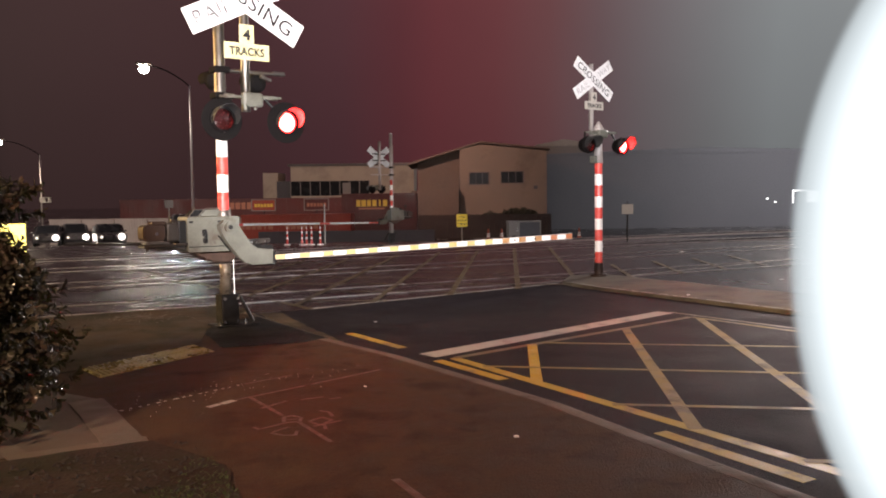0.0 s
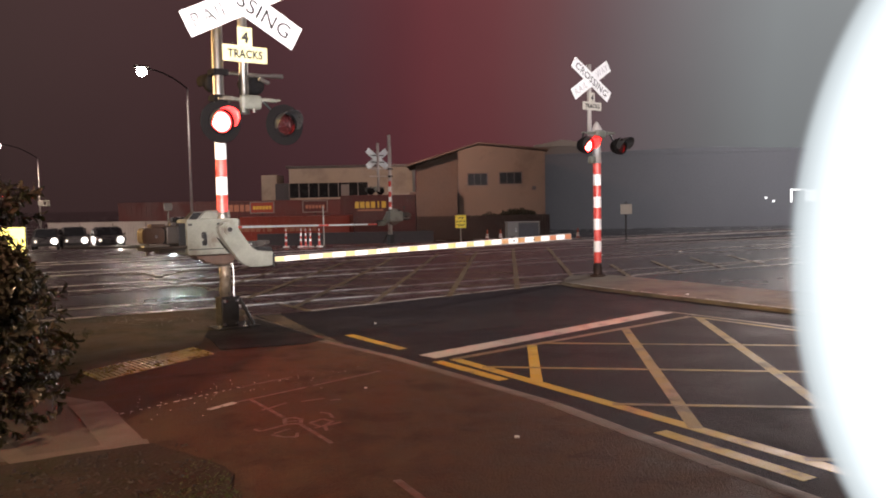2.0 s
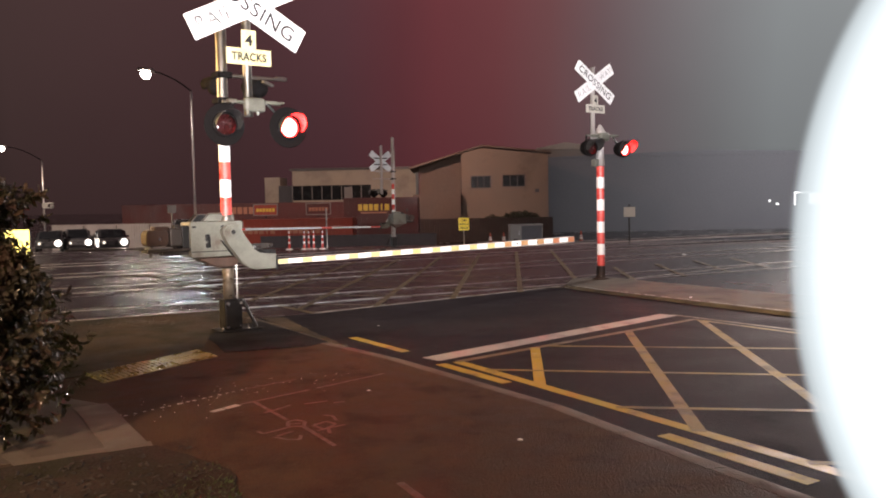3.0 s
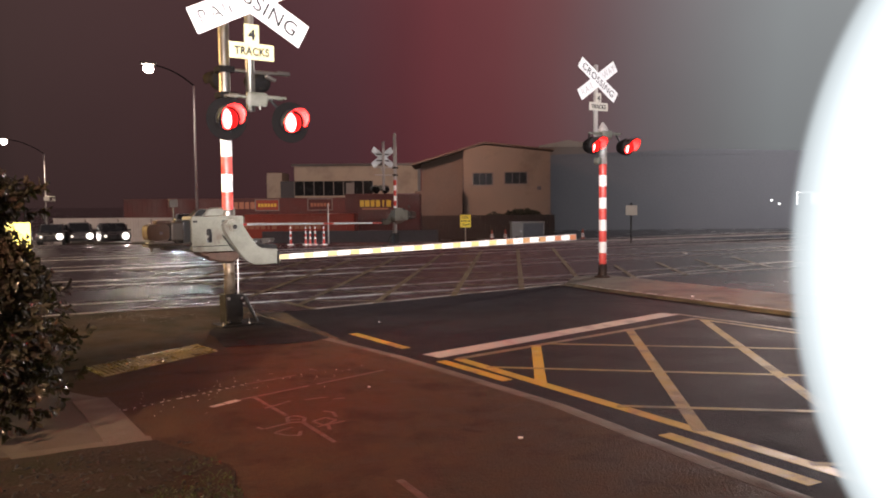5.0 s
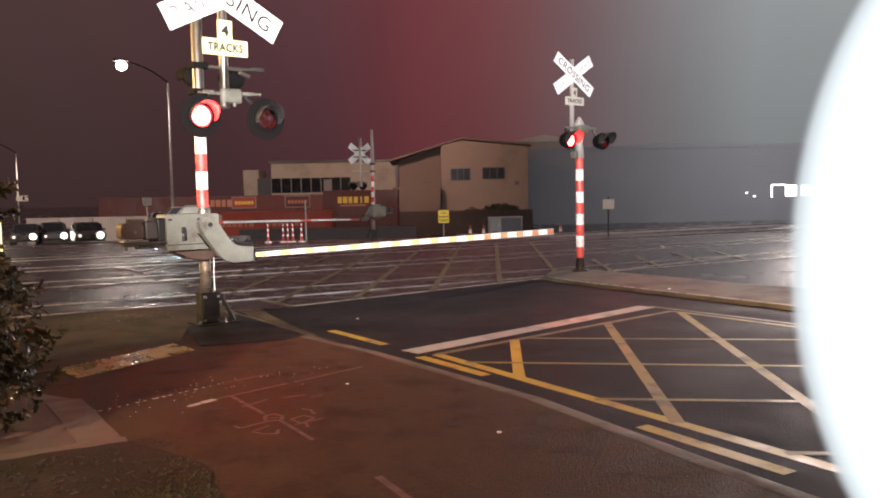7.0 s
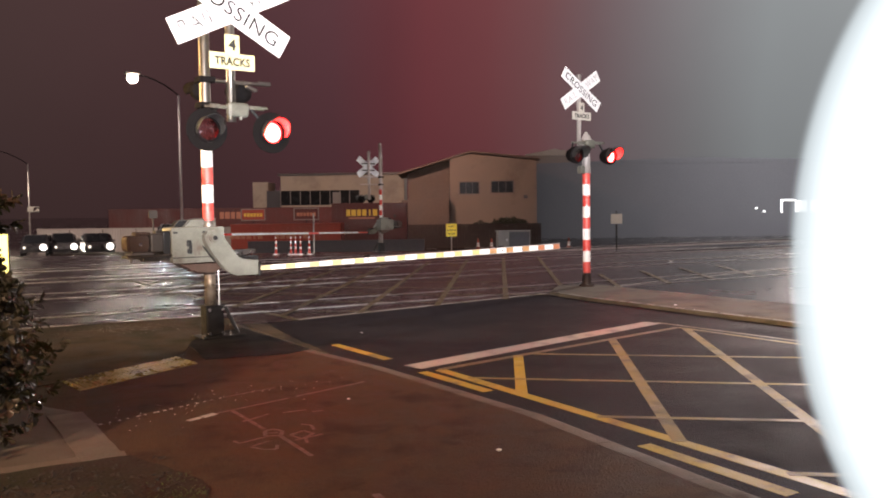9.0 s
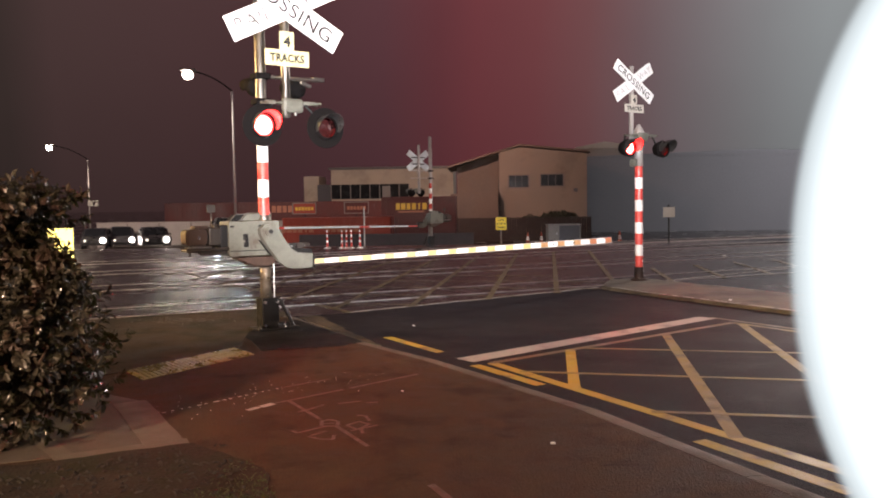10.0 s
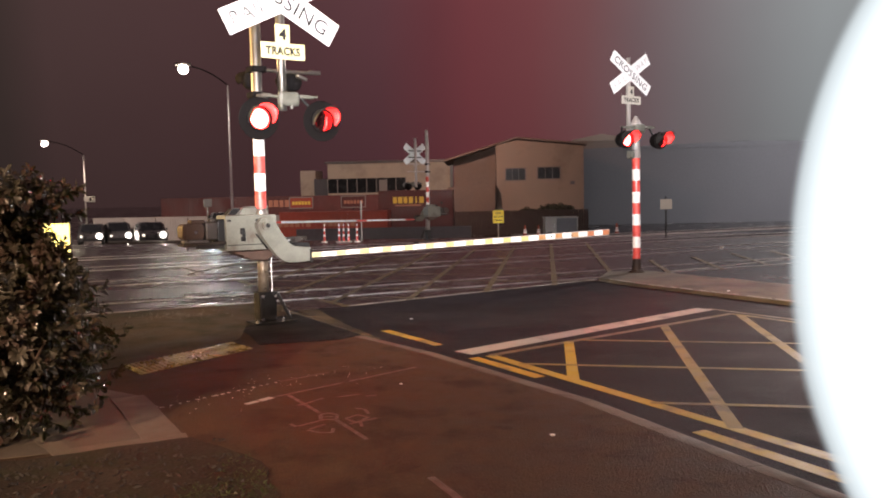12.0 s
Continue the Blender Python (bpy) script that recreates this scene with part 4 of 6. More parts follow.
    rod(bm, (0.05, -0.35, 1.235), (0.05, -0.34, 1.235), 0.026, 16)
    part("pivot_cap", bm, BLACK_PAINT, arm)
    bm = bmesh.new()
    prism(bm, [(0.34, 0.97), (0.595, 0.955), (0.595, 1.005), (0.57, 1.012), (0.34, 1.022)], -0.285, -0.20)
    for k in range(4):
        rod(bm, (0.40 + 0.045 * k, -0.30, 0.985), (0.40 + 0.045 * k, -0.28, 0.985), 0.012, 6)
    part("stop_block", bm, BLACK_PAINT, arm)
    bm = bmesh.new()
    prism(bm, [(-0.155, 1.112), (-0.075, 1.075), (0.055, 0.892), (-0.024, 0.932)], -0.182, -0.168)
    part("slot", bm, MATT_BLACK, case, "dark slot behind the arm")
    bm = bmesh.new()
    box(bm, (0.605, -0.245, 0.85), (0.02, 0.13, 0.17), bev=0.004)
    for zz in (0.80, 0.90):
        rod(bm, (0.60, -0.30, zz), (0.63, -0.30, zz), 0.012, 6)
    part("boom_flange", bm, BLACK_PAINT, arm)
    # boom
    n = 14 if far else 31
    step = boom_len / n
    meshes = {}
    for key, m, length in (("red_band", RED_SHEET if far else ORANGE_SHEET, 0.84), ("overlit_amber_band", OVERLIT_AMBER, 0.84), ("overlit_gold_band", OVERLIT_GOLD, 0.84), ("white_band", SIGN_BACK if far else WHITE_SHEET, 1.16)):
        bm = bmesh.new()
        box(bm, (step / 2, 0, 0), (step * (1 if far else length) - 0.002, 0.045, 0.086), bev=0.008)
        meshes[key] = mesh_of(key, bm, m)
    bm = bmesh.new()
    prism(bm, [(0.01, -0.031), (boom_len - 0.01, -0.047), (boom_len - 0.01, 0.047), (0.01, 0.031)], -0.0205, 0.0205)
    boom = part("boom", bm, DULL_STEEL, root, "lowered boom pole with reflective bands", at=pose(0.505, -0.245, 0.805, 0, -0.80, sx))
    # red bands turn amber, then gold towards the root, imitating overexposure
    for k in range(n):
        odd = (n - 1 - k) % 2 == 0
        key = ("red_band" if k > n * 0.86 else "overlit_amber_band" if k > n * 0.66 else "overlit_gold_band") if odd else "white_band"
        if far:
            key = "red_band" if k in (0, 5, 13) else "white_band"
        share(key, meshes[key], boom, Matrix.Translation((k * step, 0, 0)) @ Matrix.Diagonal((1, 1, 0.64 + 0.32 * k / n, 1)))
    for f in () if far else (0.30, 0.76, 0.84):
        bm = bmesh.new()
        rod(bm, (boom_len * f, -0.032, 0.0), (boom_len * f, -0.022, 0.0), 0.014, 10)
        box(bm, (boom_len * f, 0.0, 0.056), (0.07, 0.03, 0.022), bev=0.006)
        part("boom_lamp", bm, BLACK_PAINT, boom, "small dark boom lamp, unlit")
    # sign tube and brackets
    bm = bmesh.new()
    rod(bm, (tb, -0.04, 2.55 - drop), (tb, -0.04, 3.96 + 0.2 * drop), 0.054, 18)
    part("sign_tube", bm, tube_mat, root, "galvanised sign tube", True)
    bm = bmesh.new()
    for zz in (2.72, 3.02):
        rod(bm, (-0.06, 0.0, zz), (0.42 + tb, -0.03, zz), 0.022, 10)
    box(bm, (0.74, -0.02, 3.03), (0.16, 0.05, 0.05), bev=0.01)
    box(bm, (0.55, -0.06, 2.955), (0.14, 0.06, 0.04), pose(0, 0, 0, 0, 20, 0), bev=0.01)
    part("cross_arm", bm, tube_mat, root)
    for zz in (2.72, 3.02):
        bm = bmesh.new()
        box(bm, (0.0, 0, zz), (0.19, 0.19, 0.07), bev=0.012)
        for s in (-1, 1):
            rod(bm, (0.075 * s, -0.115, zz), (0.075 * s, 0.115, zz), 0.012, 6)
        part("clamp_block", bm, MATT_BLACK, root, "dark bolted clamp block")
    bm = bmesh.new()
    box(bm, (tb + 0.04, -0.13, 2.68 - drop), (0.27, 0.10, 0.17), bev=0.04)
    rod(bm, (tb - 0.36, -0.13, 2.70 - drop), (tb + 0.42, -0.13, 2.72 - drop), 0.016, 10)
    box(bm, (tb - 0.24, -0.13, 2.71 - drop), (0.13, 0.05, 0.05), bev=0.012)
    box(bm, (tb + 0.26, -0.13, 2.715 - drop), (0.16, 0.05, 0.045), bev=0.012)
    for dx in (-0.06, 0.07):
        rod(bm, (tb + dx, -0.15, 2.56 - drop), (tb + dx, -0.15, 2.61 - drop), 0.018, 8)
    part("lamp_bracket", bm, MACHINE, root, "cast grey lamp bracket")
    for dx in (-0.40, 0.40):
        LENSES.append((signal_head(root, tb + dx * (0.55 if far else 1), -0.27, 2.415 - drop * 0.6, target_r=0.17 if far else 0.24), dx > 0))
        bm = bmesh.new()
        rod(bm, (tb + dx * (0.55 if far else 1), -0.14, 2.50 - drop * 0.6), (tb + dx * 0.5, -0.13, 2.70 - drop), 0.020, 8)
        part("lamp_arm", bm, BLACK_PAINT, root)
    # lamp houses that face the other way
    for dx in () if far else (-0.22, 0.30):
        m = Matrix.Rotation(radians(-90), 4, "X")
        bm = bmesh.new()
        lathe(bm, [(0.0001, -0.13), (0.085, -0.125), (0.115, -0.06), (0.118, 0.03), (0.108, 0.03), (0.0001, 0.02)], 20, m)
        half_tube(bm, 0.118, 0.128, 0.26, -20, 200, Matrix.Rotation(radians(180), 4, "Z"))
        part("rear_lamp_house", bm, MATT_BLACK, root, "lamp house turned to the other side", True, pose(tb + dx - 0.05, 0.24, 2.93))
    crossbuck(root, tb - 0.01, -0.11, 3.86 - drop, buck_len, buck_w, 36 if far else 26.5, 0.56, 0.19, 3.24, plates)
    # cable drop
    bm = bmesh.new()
    rod(bm, (0.085, -0.05, 0.38), (0.085, -0.05, 0.82), 0.012, 8)
    rod(bm, (-0.02, 0.085, 1.4), (-0.02, 0.085, 3.9), 0.016, 8)
    part("conduit", bm, tube_mat, root)
    return root


def turned(x, y, z, deg):
    return pose(x, y, z, 0, 0, deg)


barrier(turned(-2.585, 9.675, PATH_Z, 37), "grey boom barrier with flashing red lamps, boom lowered", 5.10, 1.57, 0.31, 2.21, 0.0, plates=SIGN_YELLOW)
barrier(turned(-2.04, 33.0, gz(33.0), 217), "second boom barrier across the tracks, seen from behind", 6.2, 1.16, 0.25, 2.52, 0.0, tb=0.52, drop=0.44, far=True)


def island_signal(at):
    root = thing("crossing_signal", at, "railway crossing signal post banded red and white on the island", "crossing signal")
    bm = bmesh.new()
    lathe(bm, [(0.0001, 0), (0.15, 0), (0.15, 0.02), (0.09, 0.04), (0.08, 0.25), (0.0001, 0.25)], 20)
    part("base", bm, RUST, root, "dark brown cast base")
    for a in range(4):
        bm = bmesh.new()
        c, s = 0.122 * math.cos(radians(45 + 90 * a)), 0.122 * math.sin(radians(45 + 90 * a))
        rod(bm, (c, s, 0.015), (c, s, 0.055), 0.013, 6)
        part("anchor_bolt", bm, SHINY_BOLT, root)
    bm = bmesh.new()
    rod(bm, (0, 0, 0.2), (0, 0, 2.55), 0.066, 18)
    rod(bm, (0, 0, 2.12), (0, 0, 2.62), 0.085, 18, 0.055)
    rod(bm, (0, 0, 2.60), (0, 0, 2.80), 0.045, 18)
    part("mast", bm, DULL_STEEL, root, "grey steel mast", True)
    bands(root, 0, 0, 0.25, 2.12, 9, 0.073, True)
    bm = bmesh.new()
    lathe(bm, [(0.045, 2.70), (0.10, 2.72), (0.10, 2.76), (0.075, 2.79), (0.075, 2.81), (0.05, 2.84), (0.03, 2.88), (0.0001, 2.90)], 18)
    part("finial", bm, DULL_STEEL, root, "turned finial cap")
    bm = bmesh.new()
    box(bm, (0.02, -0.07, 2.66), (0.25, 0.10, 0.16), bev=0.04)
    rod(bm, (-0.46, -0.07, 2.67), (0.42, -0.07, 2.69), 0.018, 10)
    box(bm, (-0.22, -0.07, 2.67), (0.16, 0.05, 0.05), bev=0.012)
    box(bm, (0.27, -0.07, 2.685), (0.16, 0.05, 0.05), bev=0.012)
    part("lamp_bracket", bm, MACHINE, root, "cast grey lamp bracket")
    for dx in (-0.56, 0.34):
        LENSES.append((signal_head(root, dx, -0.27, 2.43, target_r=0.155), dx > 0))
        bm = bmesh.new()
        rod(bm, (dx, -0.16, 2.46), (dx * 0.8, -0.08, 2.66), 0.018, 8)
        part("lamp_arm", bm, BLACK_PAINT, root)
    bm = bmesh.new()
    box(bm, (-0.16, -0.02, 2.18), (0.10, 0.12, 0.14), bev=0.02)
    part("junction_box", bm, MACHINE, root)
    bm = bmesh.new()
    rod(bm, (-0.13, 0.06, 2.55), (-0.13, 0.06, 3.95), 0.042, 16)
    box(bm, (-0.07, 0.04, 2.66), (0.16, 0.08, 0.06), bev=0.012)
    part("sign_tube", bm, DULL_STEEL, root, "galvanised sign tube", True)
    crossbuck(root, -0.14, 0.0, 3.66, 1.13, 0.22, 32.0, 0.50, 0.15, 3.175, SIGN_GREY)


island_signal(turned(2.94, 15.35, ISLAND_Z, 37))


# ---- shrub, grass and small ground marks ----
def leaf_mesh(name, clumps, size, rng, material):
    """Whorls of pointed leaves joined into one mesh."""
    verts, faces = [], []
    for centre, radii, count, shell in clumps:
        c = Vector(centre)
        for _ in range(count // 4):
            d = Vector((rng.gauss(0, 1), rng.gauss(0, 1), rng.gauss(0, 1))).normalized()
            r = rng.uniform(shell, 1.0) + 0.30 * noise.noise(d * 2.6 + c)
            p = c + Vector((d.x * radii[0], d.y * radii[1], d.z * radii[2])) * r
            axis = (d + Vector((rng.uniform(-0.5, 0.5), rng.uniform(-0.5, 0.5), rng.uniform(-0.3, 0.6)))).normalized()
            u = axis.orthogonal().normalized()
            v = axis.cross(u)
            turn = rng.uniform(0, 6.28)
            for j in range(8):
                a = turn + j * 2.4
                open_out = rng.uniform(0.5, 1.5)
                way = (axis + (u * math.cos(a) + v * math.sin(a)) * open_out + Vector((0, 0, -0.5))).normalized()
                side = way.cross(axis).normalized()
                up = side.cross(way)
                ln = size * rng.uniform(0.65, 1.15)
                w = ln * rng.uniform(0.16, 0.23)
                q = p + axis * rng.uniform(-0.03, 0.02)
                k = len(verts)
                verts += [q, q + way * ln * 0.42 + side * w * 0.75 + up * w * 0.3, q + way * ln * 0.42 - side * w * 0.75 + up * w * 0.3, q + way * ln * 0.44]
                verts += [q + way * ln * 0.76 + side * w + up * w * 0.2 - up * ln * 0.05, q + way * ln * 0.76 - side * w + up * w * 0.2 - up * ln * 0.05, q + way * ln * 0.78 - up * ln * 0.06, q + way * ln - up * ln * 0.15]
                faces += [(k, k + 1, k + 3), (k, k + 3, k + 2), (k + 1, k + 4, k + 6, k + 3), (k + 3, k + 6, k + 5, k + 2), (k + 4, k + 7, k + 6), (k + 6, k + 7, k + 5)]
    me = bpy.data.meshes.new(name)
    me.from_pydata([tuple(v) for v in verts], [], faces)
    me.materials.append(material)
    return me


def shrub():
    root = thing("shrub", pose(-2.95, 5.0, PATH_Z), "dark glossy-leaved evergreen shrub beside the footpath", "shrub")
    rng = random.Random(7)
    bm = bmesh.new()
    rod(bm, (0, 0, 0), (0.02, 0.0, 0.5), 0.035, 8, 0.028)
    for k in range(9):
        a = 2 * math.pi * k / 9 + rng.uniform(-0.3, 0.3)
        p = Vector((0.02, 0, rng.uniform(0.15, 0.5)))
        q = p + Vector((math.cos(a) * rng.uniform(0.3, 0.55), math.sin(a) * rng.uniform(0.3, 0.55), rng.uniform(0.25, 0.9)))
        rod(bm, p, q, 0.016, 6, 0.006)
    part("stem", bm, BARK, root, "bare woody stems")
    clumps = [((0.10, 0.0, 0.62), (0.54, 0.55, 0.48), 2600, 0.35), ((0.0, 0.0, 0.30), (0.55, 0.5, 0.32), 900, 0.4), ((0.05, -0.02, 1.50), (0.36, 0.4, 0.18), 1300, 0.2), ((-0.35, 0.0, 1.35), (0.38, 0.45, 0.34), 1100, 0.3), ((-0.62, 0.05, 0.80), (0.6, 0.5, 0.72), 2400, 0.3), ((-1.3, 0.2, 0.75), (0.7, 0.6, 0.75), 1800, 0.4), ((0.10, 0.0, 1.22), (0.12, 0.12, 0.30), 420, 0.1), ((0.30, 0.0, 1.05), (0.16, 0.12, 0.10), 160, 0.1), ((0.0, 0.0, 1.10), (0.20, 0.2, 0.30), 520, 0.1), ((0.22, 0.05, 1.06), (0.14, 0.12, 0.08), 150, 0.1), ((0.34, 0.0, 0.97), (0.17, 0.14, 0.08), 260, 0.1), ((0.235, 0.0, 1.11), (0.065, 0.1, 0.17), 200, 0.1), ((0.34, 0.0, 1.03), (0.10, 0.1, 0.045), 120, 0.1), ((0.27, 0.0, 1.14), (0.05, 0.1, 0.20), 150, 0.05), ((0.345, 0.0, 1.15), (0.05, 0.1, 0.19), 64, 0.05)]
    ob = new("foliage", leaf_mesh("foliage", clumps, 0.070, rng, LEAF))
    ob.parent = root
    tagged(ob, "wet dark pointed leaves", kind="stuff")


shrub()


def grass():
    rng = random.Random(11)
    verts, faces = [], []
    for _ in range(15000):
        x, y = rng.uniform(-2.6, -0.7), rng.uniform(2.6, 4.9)
        near = ((x + 1.10) / 0.42) ** 2 + ((y - 3.98) / 0.55) ** 2
        keep = 0.55 * noise.noise((x * 3.1, y * 3.1, 0.3)) + 0.75 - 0.55 * near
        if keep < rng.random() or x + 0.46 * y > 0.80 or y > 0.77 * x + 6.35:
            continue
        h, a = rng.uniform(0.006, 0.020), rng.uniform(0, 6.28)
        dx, dy = math.cos(a) * 0.005, math.sin(a) * 0.005
        lx, ly = rng.uniform(-0.03, 0.03), rng.uniform(-0.03, 0.03)
        k = len(verts)
        z = PATH_Z + 0.01
        verts += [(x - dx, y - dy, z), (x + dx, y + dy, z), (x + lx, y + ly, z + h)]
        faces.append((k, k + 1, k + 2))
    me = bpy.data.meshes.new("grass")
    me.from_pydata(verts, [], faces)
    me.materials.append(GRASS)
    tagged(new("grass", me), "sparse short grass in the soil bed", "grass", kind="stuff")


grass()


def mulch():
    """Bark chips and dead leaves lying on the soil."""
    rng = random.Random(15)
    verts, faces = [], []
    for _ in range(1300):
        x, y = rng.uniform(-3.2, -0.9), rng.uniform(2.7, 4.9)
        if x + 0.42 * y > 0.55 or y > 0.55 * x + 5.80 or noise.noise((x * 2.2, y * 2.2, 4.0)) < -0.25:
            continue
        a, tilt = rng.uniform(0, 6.28), rng.uniform(-0.5, 0.5)
        ln, w = rng.uniform(0.008, 0.028), rng.uniform(0.004, 0.011)
        u = Vector((math.cos(a), math.sin(a), tilt)) * ln
        v = Vector((-math.sin(a), math.cos(a), rng.uniform(-0.4, 0.4))) * w
        c = Vector((x, y, PATH_Z + 0.016))
        k = len(verts)
        verts += [tuple(c - u - v), tuple(c + u - v), tuple(c + u + v), tuple(c - u + v), tuple(c + Vector((0, 0, 0.008)))]
        faces += [(k, k + 1, k + 4), (k + 1, k + 2, k + 4), (k + 2, k + 3, k + 4), (k + 3, k, k + 4)]
    me = bpy.data.meshes.new("mulch")
    me.from_pydata(verts, [], faces)
    me.materials.append(mat("damp_bark_chips", (0.022, 0.016, 0.012), 0.8, 0, 0.5, 20, 0.2, 60, (0.013, 0.010, 0.008), 0.5))
    tagged(new("mulch", me), "damp dark bark chips and dead leaves on the soil", "mulch", kind="stuff")


mulch()


def ground_marks():
    """Faded paint along the footpath, and survey marks sprayed on it."""
    lab = "faded white paint line on the footpath"
    for p, q, w in (((-1.69, 5.76), (-1.63, 5.85), 0.055), ((-1.62, 5.86), (-1.55, 5.96), 0.065), ((-1.54, 5.97), (-1.10, 6.42), 0.03), ((-1.05, 6.47), (-0.55, 7.0), 0.03), ((-1.62, 6.49), (-1.28, 6.82), 0.022)):
        stripe("paint_line", p, q, w, WHITE_LINE if w > 0.05 else SPRAY, lab, PATH_Z + 0.0005, thick=0.001)
    dash = random.Random(9)
    for k in range(15):
        f = k / 15 + dash.uniform(0, 0.02)
        p = Vector((-2.30, 5.68)).lerp(Vector((-1.62, 6.49)), f)
        q = Vector((-2.30, 5.68)).lerp(Vector((-1.62, 6.49)), f + dash.uniform(0.015, 0.05))
        stripe("paint_fleck", p, q, dash.uniform(0.014, 0.032), WHITE_LINE, "worn fleck of white paint on the footpath", PATH_Z + 0.0005, "paint flecks", 0.001)
    spray = "sprayed orange survey mark on the footpath"
    strokes = (
        ((-1.45, 6.04), (-1.10, 5.50)), ((-0.96, 5.33), (-0.69, 4.88)), ((-1.30, 5.71), (-1.24, 5.79)), ((-1.24, 5.79), (-1.16, 5.92)),
        ((-1.18, 5.18), (-1.03, 5.34)), ((-1.24, 5.23), (-1.19, 5.17)), ((-1.10, 5.09), (-1.01, 5.03)), ((-1.01, 5.03), (-0.93, 5.03)),
        ((-0.93, 5.03), (-0.94, 5.12)), ((-1.09, 5.11), (-1.01, 5.22)), ((-0.90, 5.35), (-0.83, 5.45)), ((-0.83, 5.45), (-0.75, 5.38)),
        ((-0.75, 5.38), (-0.81, 5.25)), ((-0.81, 5.25), (-0.90, 5.35)), ((-0.85, 5.22), (-0.69, 5.36)), ((-0.87, 5.62), (-0.80, 5.59)),
        ((-0.80, 5.59), (-0.76, 5.47)), ((-0.79, 5.28), (-0.76, 5.16)), ((-1.06, 5.40), (-0.99, 5.41)), ((-1.06, 5.95), (-0.90, 6.03)), ((-0.85, 5.97), (-0.77, 6.00)),
    )
    for k, (p, q) in enumerate(strokes):
        stripe("spray_mark", p, q, 0.032 if k < 4 else 0.024, SPRAY, spray, PATH_Z + 0.0005 + 0.0001 * (k % 5), "survey marks", 0.001)
    ring = ((-1.09, 5.46), (-1.04, 5.50), (-0.97, 5.45), (-0.96, 5.34), (-1.06, 5.33))
    for k in range(5):
        stripe("spray_mark", ring[k], ring[(k + 1) % 5], 0.028, SPRAY, spray, PATH_Z + 0.0011, "survey marks", 0.001)
    stripe("paint_line", (-0.26, 4.20), (-0.06, 3.80), 0.045, SPRAY, lab, PATH_Z + 0.0005, thick=0.001)
    rng = random.Random(4)
    for x, y, s in ((0.44, 4.93, 0.021), (-0.62, 6.35, 0.015), (3.65, 12.1, 0.03), (6.6, 22.5, 0.07), (-0.85, 10.15, 0.017)):
        z = PATH_Z if y < 7 else (ISLAND_Z if 12 < y < 13 else 0.0)
        bm = bmesh.new()
        bmesh.ops.create_icosphere(bm, subdivisions=1, radius=s, matrix=Matrix.Translation((x, y, z + s * 0.25)) @ Matrix.Diagonal((1.0, 0.7, 0.35, 1)))
        for v in bm.verts:
            v.co += Vector((rng.uniform(-1, 1), rng.uniform(-1, 1), 0)) * s * 0.2
        tagged(new("litter", mesh_of("litter", bm, SIGN_WHITE)), "small pale scrap of litter on the wet ground", "litter", "scraps of litter")


ground_marks()


def puddle_glints():
    rng = random.Random(21)
    bm = bmesh.new()
    for _ in range(260):
        x, y = rng.gauss(-3.95, 0.36), rng.gauss(10.45, 0.20)
        r = rng.uniform(0.003, 0.009)
        bmesh.ops.create_icosphere(bm, subdivisions=1, radius=r, matrix=Matrix.Translation((x, y, PATH_Z + 0.005)) @ Matrix.Diagonal((1, 1, 0.6, 1)))
    # the pale base colour stands in for glints on wet stones
    tagged(new("wet_stones", mesh_of("wet_stones", bm, mat("glint_pale_pebble", (0.42, 0.39, 0.37), 0.06, 0, 0.3, 30, 0.2, 60))), "wet pebbles beside the rails, coloured pale to imitate glints", "stones", kind="stuff")


puddle_glints()


def grit():
    rng = random.Random(33)
    bm = bmesh.new()
    for _ in range(60):
        f = rng.uniform(0, 1)
        x, y = -2.4 + 1.5 * f + rng.gauss(0, 0.18), 5.6 + 1.7 * f + rng.gauss(0, 0.25)
        k = rng.uniform(0.003, 0.006)
        bmesh.ops.create_icosphere(bm, subdivisions=1, radius=k, matrix=Matrix.Translation((x, y, PATH_Z + k * 0.3)) @ Matrix.Diagonal((1, rng.uniform(0.6, 1.2), 0.6, 1)))
    tagged(new("grit", mesh_of("grit", bm, SIGN_GREY)), "pale grit scattered on the damp footpath", "grit", kind="stuff")


grit()


def yellow_sign():
    root = thing("yellow_box_sign", pose(-4.745, 9.0, 0.0, 0, 0, 24), "yellow sign on a post behind the shrub, its brightness emitted", "sign")
    bm = bmesh.new()
    rod(bm, (0, 0, 0), (0, 0, 0.72), 0.03, 12)
    part("post", bm, GALV, root)
    bm = bmesh.new()
    box(bm, (0, 0, 1.02), (0.30, 0.10, 0.61), bev=0.01)
    part("case", bm, BLACK_PAINT, root)
    # emission stands in for the brightness of a reflective yellow board
    bm = bmesh.new()
    box(bm, (0, -0.053, 1.02), (0.275, 0.006, 0.585), bev=0.002)
    part("face", bm, YELLOW_GLOW, root, "glowing yellow face")


yellow_sign()


